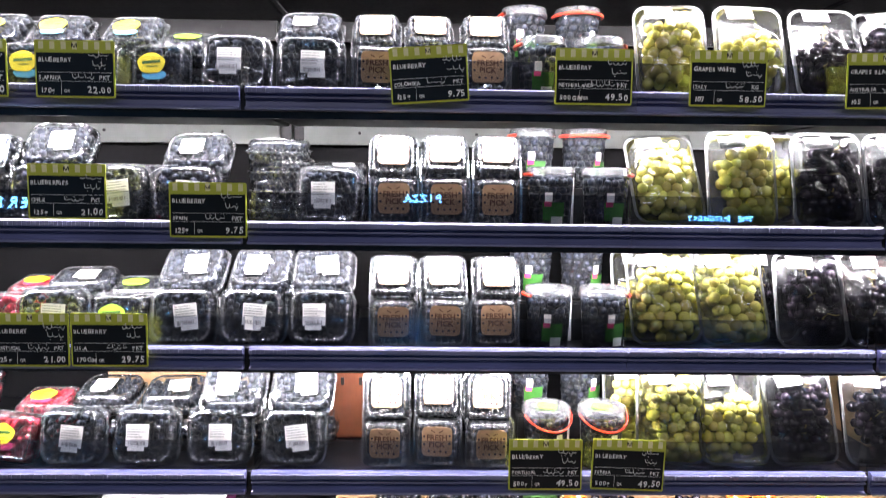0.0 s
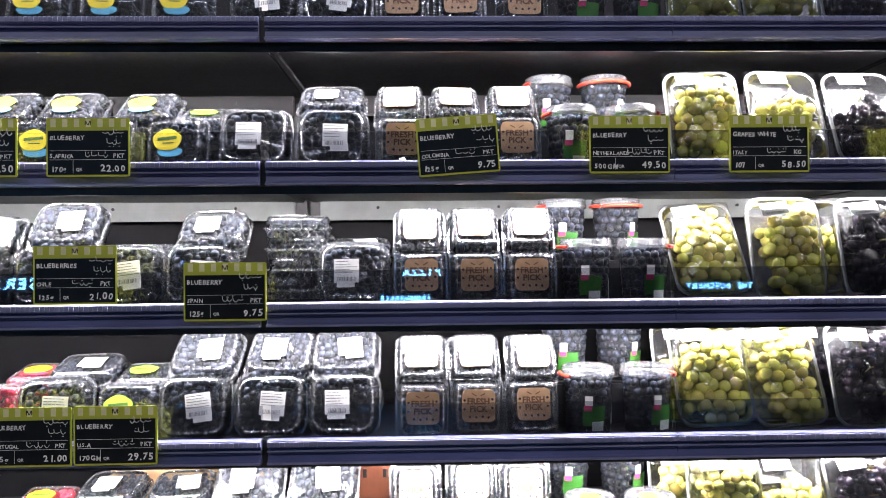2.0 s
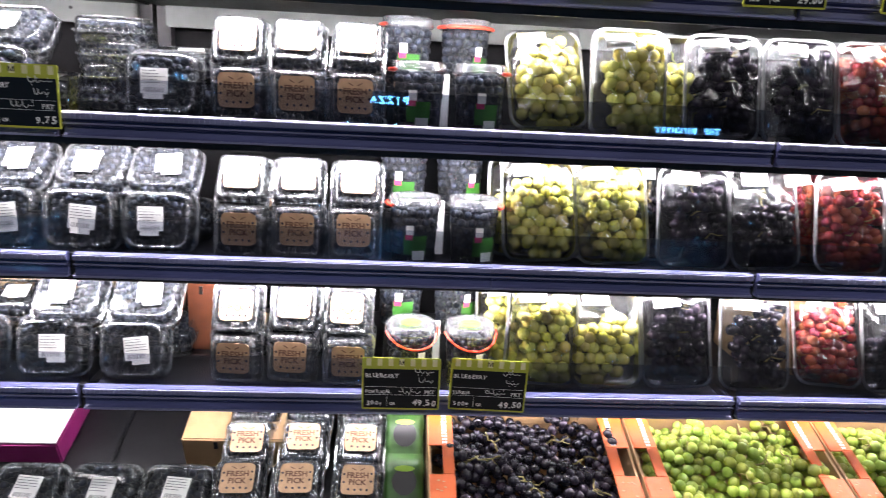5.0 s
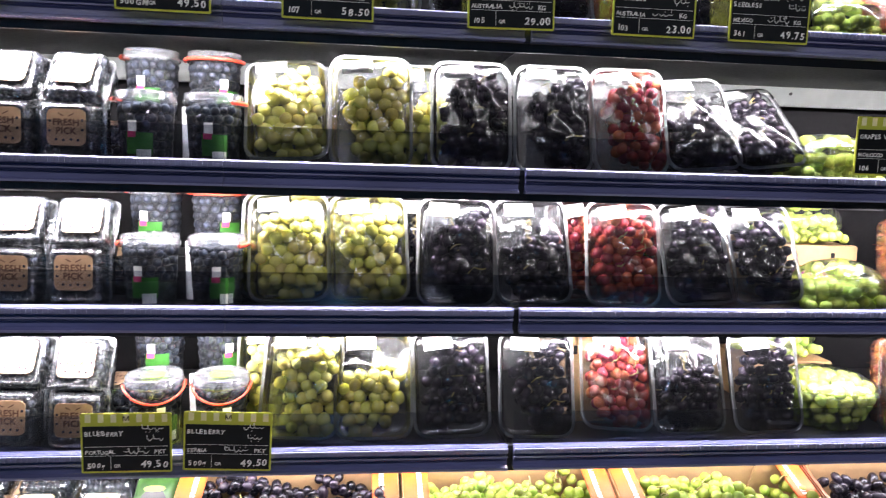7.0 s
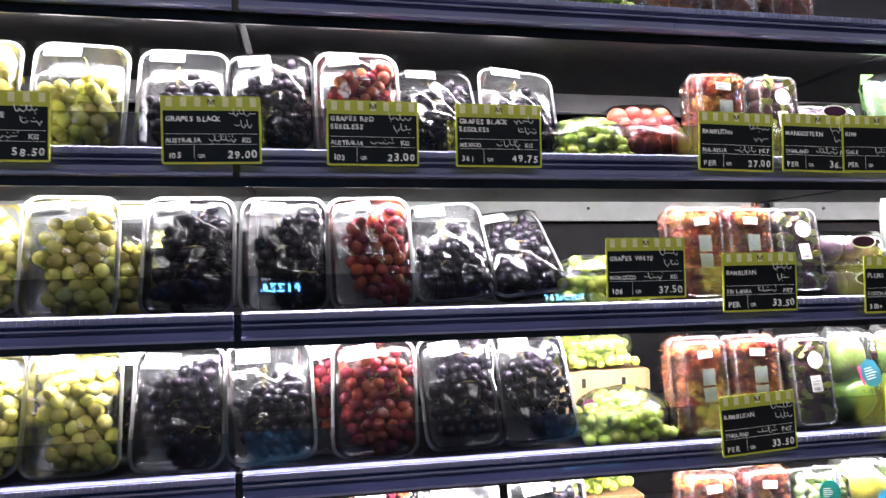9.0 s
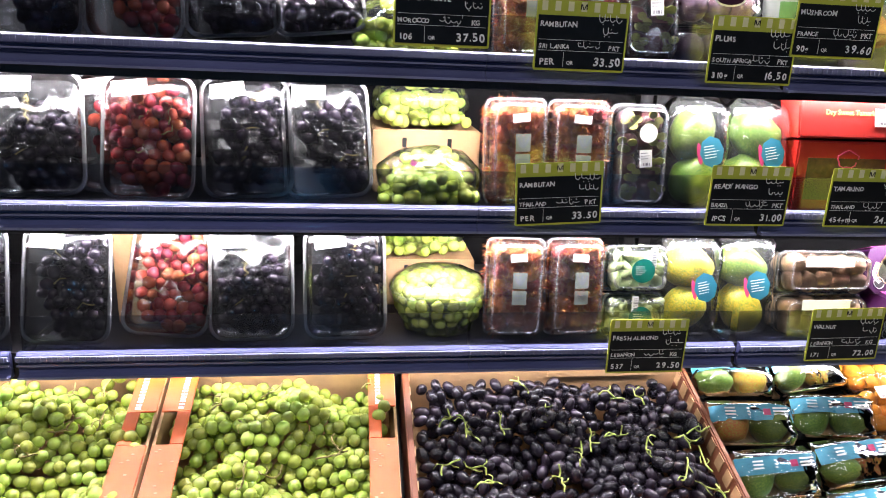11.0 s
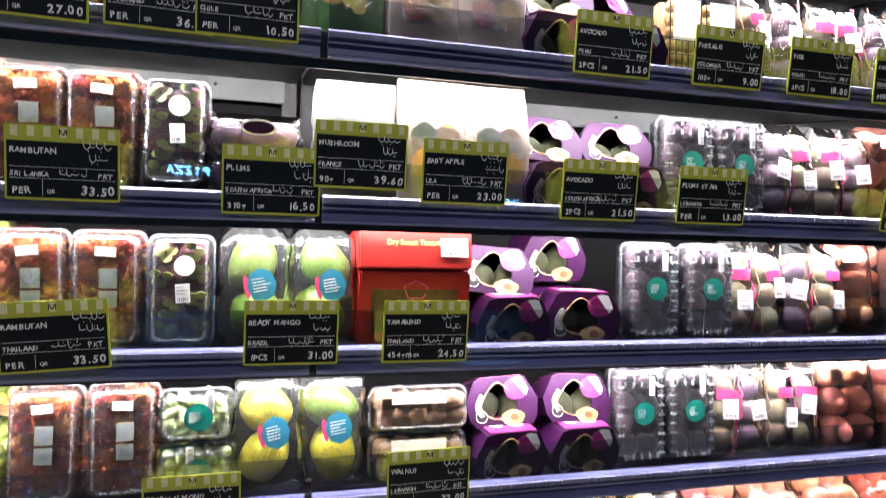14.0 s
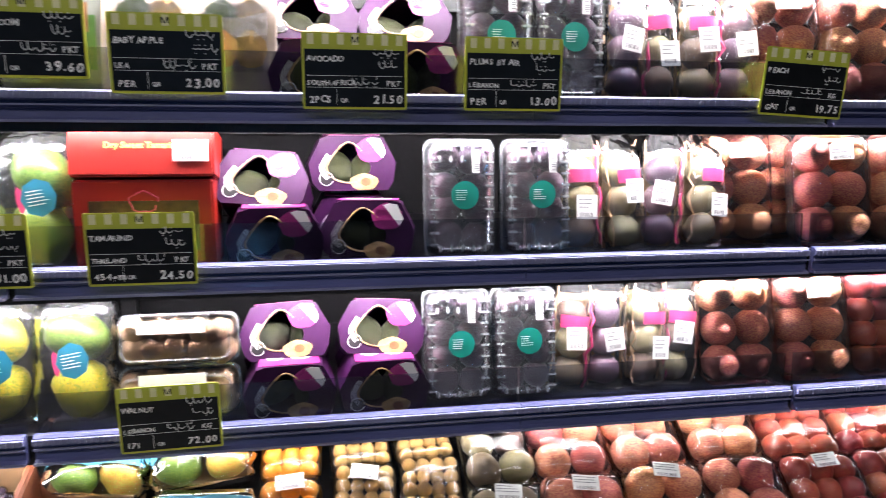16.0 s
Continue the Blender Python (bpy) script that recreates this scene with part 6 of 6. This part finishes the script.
def orange_crate(xm, kind, r, parts, seed):
    rng = random.Random(seed)
    words = {"black": "black", "green": "green"}[kind]
    ob = thing("grape_crate", "open orange cardboard crate heaped with loose %s grapes" % words, "crate", "orange grape crates")
    w, D, h = 0.405, 0.345, 0.128
    part("bottom", boxes((0, D / 2, 0.003, w - 0.012, D - 0.012, 0.004)), "card", ob)
    for s in (-1, 1):
        wall = part("side_wall", boxes((s * (w / 2 - 0.003), D / 2, h / 2, 0.005, D, h)), "card", ob, "plain cardboard side")
        bm = bmesh.new()
        box(bm, s * (w / 2 - 0.026), D * 0.24, h + 0.002, 0.048, D * 0.48, 0.004, None, 0.001)
        box(bm, s * (w / 2 - 0.026), D * 0.84, h + 0.002, 0.048, D * 0.32, 0.004, None, 0.001)
        box(bm, s * (w / 2 - 0.039), D * 0.58, h + 0.002, 0.022, D * 0.20, 0.004, None, 0.001)
        flap = part("top_flap", bm, "cardorange", ob, "orange printed top flap with hand slot")
        bm = bmesh.new()
        for k in range(11):
            box(bm, s * (w / 2 - 0.033), D * 0.70 + k * 0.0075, h + 0.0047, 0.009, 0.0048, 0.0006)
        part("print", bm, "paper", flap)
        bm = bmesh.new()
        for k in range(10):
            blob(bm, oval(0.003, 0.0015, s * (w / 2 - rng.uniform(0.01, 0.042)), rng.uniform(0.02, D * 0.45), 6), h + 0.0043, 0.0004)
        part("scuff", bm, "card", flap)
        bm = bmesh.new()
        loft(bm, [(0.075, 0.150, 0.018, 0.0), (0.075, 0.150, 0.018, 0.005)])
        bmesh.ops.transform(bm, matrix=pose(s * (w / 2 - 0.045), D - 0.008, 0.075, 90), verts=bm.verts)
        part("corner_post", bm, "card", ob, "raised cardboard corner")
    part("back_wall", boxes((0, D - 0.003, 0.055, w - 0.012, 0.005, 0.11)), "card", ob, "plain cardboard back")
    part("front_wall", boxes((0, 0.003, 0.045, w - 0.012, 0.005, 0.09)), "crategrey", ob, "grey printed cardboard front")
    heap(ob, kind, rng, w - 0.02, D - 0.02, r, 0.060, 0.132, parts, D / 2)
    stems(ob, rng, 9, w - 0.12, D - 0.1, 0.125, D / 2, "stem")
    ob.matrix_basis = pose(xm, 1.206, deck_z(1.206), 20)
    return ob


orange_crate(0.465, "black", 0.0112, 150, 301)
orange_crate(0.876, "green", 0.0118, 190, 302)
orange_crate(1.286, "green", 0.0122, 260, 303)


def brown_crate():
    rng = random.Random(310)
    ob = thing("brown_grape_crate", "low brown cardboard crate filled with loose black grapes", "crate")
    w, D, h = 0.572, 0.318, 0.118
    part("bottom", boxes((0, D / 2, 0.003, w - 0.012, D - 0.012, 0.004)), "card", ob)
    for s in (-1, 1):
        part("side_wall", boxes((s * (w / 2 - 0.006), D / 2, h / 2, 0.012, D, h, None, 0.003)), "cardbrown", ob, "brown printed cardboard side")
        bm = bmesh.new()
        for k in range(9):
            box(bm, s * (w / 2 - 0.0135), 0.03 + k * 0.034, h - 0.02, 0.002, 0.02, 0.03)
        part("corrugation", bm, "card", ob)
    part("front_wall", boxes((0, 0.006, h / 2, w - 0.024, 0.012, h, None, 0.003)), "cardbrown", ob, "brown printed cardboard front")
    part("back_wall", boxes((0, D - 0.006, h / 2 + 0.01, w - 0.024, 0.008, h + 0.02, None, 0.002)), "card", ob, "plain cardboard back")
    part("back_flap", boxes((0.11, D - 0.014, h + 0.012, 0.22, 0.004, 0.05, None, 0.001)), "card", ob, "folded cardboard flap")
    heap(ob, "oval", rng, w - 0.03, D - 0.02, 0.0128, 0.062, 0.118, 300, D / 2)
    stems(ob, rng, 22, w - 0.08, D - 0.06, 0.122, D / 2, "gstem")
    ob.matrix_basis = pose(1.790, 1.222, deck_z(1.222), 20)


brown_crate()


def mango_twin(v):
    rng = random.Random(320 + v)
    ob = thing("mango_twin_pack", "card tray of two mangoes wrapped with a blue band", "fruit pack", "mango twin packs")
    w, L, T = 0.160, 0.086, 0.074
    bm = bmesh.new()
    loft(bm, [(w - 0.02, L - 0.014, 0.012, 0), (w, L, 0.014, 0.030)], L / 2, True, False)
    part("tray", bm, "card", ob, "brown card tray")
    for s in (-1, 1):
        fruit(("mango", "mangored", "mango")[(v + (s > 0)) % 3], ob, rng, s * 0.038, L / 2, 0.040, 0.0375)
    bm = bmesh.new()
    sheet(bm, w + 0.004, 0.030, lambda u, q: 0.081 - 0.026 * abs(u) ** 3 - 0.007 * (1 - math.cos(math.pi * 2 * u)) * 0.0 - 0.010 * math.exp(-(u / 0.16) ** 2), 24, 3, L * 0.68)
    band = part("band", bm, "bandblue", ob, "blue printed film band", True)
    bag_skin(ob, w + 0.004, L + 0.004, 0.082, "film", v * 1.7, "film", "clear crinkled wrap film", 0.95)
    for sx, ww in ((-0.052, 0.020), (-0.022, 0.018), (0.046, 0.028)):
        bm = bmesh.new()
        for k in range(3):
            box(bm, sx, L * 0.68 + 0.007 - k * 0.006, 0.0805 + (0.0 if abs(sx) > 0.03 else -0.002), ww, 0.0028, 0.0012)
        part("print", bm, "paper", band)
    part("pink_mark", boxes((0.020, L * 0.68, 0.0795, 0.014, 0.012, 0.001)), "pink", band)
    return ob


for k, (y, up) in enumerate(((1.195, 0.0), (1.285, 0.012), (1.372, 0.028), (1.455, 0.05))):
    for x in (2.176, 2.345):
        on_slope("mango_twin", mango_twin, x + J(0.006), y + (0.0 if x < 2.3 else 0.012), up, 42 + J(9), J(9), 4)
KUM = lambda v: stone_fruit_tray(v, "kumquat", 0.0175, 3, 3, 0.104, 0.104)
for y, up in ((1.200, 0.0), (1.292, 0.010), (1.380, 0.025), (1.458, 0.045)):
    on_slope("kumquat", KUM, 2.484, y, up, 34, J(4))
LON = lambda v: stone_fruit_tray(v, "longan", 0.0128, 4, 6, 0.108, 0.165)
for x, y, up, th in ((2.592, 1.205, 0, 34), (2.706, 1.205, 0, 34), (2.600, 1.335, 0.025, 30), (2.715, 1.340, 0.025, 30), (2.606, 1.455, 0.05, 22), (2.720, 1.46, 0.05, 22)):
    on_slope("longan", LON, x, y, up, th, J(8))
PAS = lambda v: stone_fruit_tray(v, "passion", 0.030, 2, 2, 0.134, 0.130)
for x, y, up in ((2.836, 1.200, 0), (2.842, 1.310, 0.02), (2.848, 1.418, 0.045)):
    on_slope("passion_tray", PAS, x, y, up, 36, J(5))
PE4 = lambda v: stone_fruit_tray(v, "peach", 0.0335, 2, 2, 0.146, 0.142)
for x, y, up in ((2.972, 1.185, 0), (2.976, 1.305, 0.02), (2.980, 1.420, 0.045), (3.126, 1.200, 0), (3.128, 1.315, 0.02), (3.130, 1.425, 0.045), (3.280, 1.200, 0), (3.283, 1.320, 0.02), (3.286, 1.430, 0.045)):
    on_slope("peach_four", PE4, x, y, up, 36 + J(4), J(6))
RP = lambda v: stone_fruit_tray(v, "redplum", 0.026, 3, 3, 0.150, 0.145)
for i in range(5):
    for j in range(3):
        on_slope("red_plum", RP, 3.44 + 0.155 * i, 1.19 + 0.115 * j, 0.02 * j, 34 + J(4), J(8))

# base deck, first bay: punnets, kraft punnets, pouches
for x in (-0.760, -0.625, -0.490, -0.352, -0.218):
    on_slope("blueberry", blueberry_punnet, x, 1.325, 0.0, 38 + J(4), J(5), 4)
    on_slope("blueberry", blueberry_punnet, x + J(0.01), 1.225, 0.0, 34 + J(4), J(5), 4)
for x in (-0.096, 0.016, 0.128):
    for y, up in ((1.255, 0.0), (1.335, 0.010), (1.415, 0.024), (1.490, 0.046)):
        on_slope("kraft", kraft_punnet, x + (y - 1.4) * 0.04 + J(0.003), y, up, 32 + J(4), J(3), 3)


def herb_pouch(v):
    ob = thing("salad_pouch", "small green printed pouch with dark label", "food pouch", "salad pouches")
    bag_skin(ob, 0.078, 0.12, 0.04, "leafgreen", 7.0 + v, "pouch", "", 0.9)
    bm = bmesh.new()
    blob(bm, oval(0.024, 0.026, 0, 0.06, 14), 0.041)
    part("label", bm, "black", ob, "dark oval label")
    bm = bmesh.new()
    blob(bm, oval(0.02, 0.006, 0, 0.085, 10), 0.042)
    part("label_bar", bm, "lime", ob)
    return ob


for y, up in ((1.25, 0.0), (1.34, 0.02), (1.43, 0.04)):
    on_slope("pouch", herb_pouch, 0.218, y, up, 45, 0)


carton("fruit_carton", "brown fruit carton with cut slots and purple spot behind grapes", 1.545, 1.555, ZD, 0.20, 0.22, 0.118, "card", "magenta")
carton("fruit_carton", "brown and magenta fruit carton behind berry punnets", -0.205, 1.600, ZE, 0.10, 0.16, 0.17, "cardbrown")
carton("fruit_carton", "brown fruit carton behind the red grapes", 1.060, 1.530, ZE, 0.16, 0.20, 0.19, "card")
carton("fruit_carton", "brown fruit carton at the back of the berry shelf", -0.62, 1.66, ZE, 0.34, 0.14, 0.19, "card", None, 0, 0)
carton("brown_carton", "plain brown carton lying on the base deck", -0.115, 1.470, deck_z(1.470), 0.23, 0.20, 0.085, "card", None, 20, 2)
carton("purple_carton", "white and purple carton on the base deck", -0.62, 1.475, deck_z(1.475), 0.28, 0.16, 0.055, "magenta", None, 20, 0, "paper")
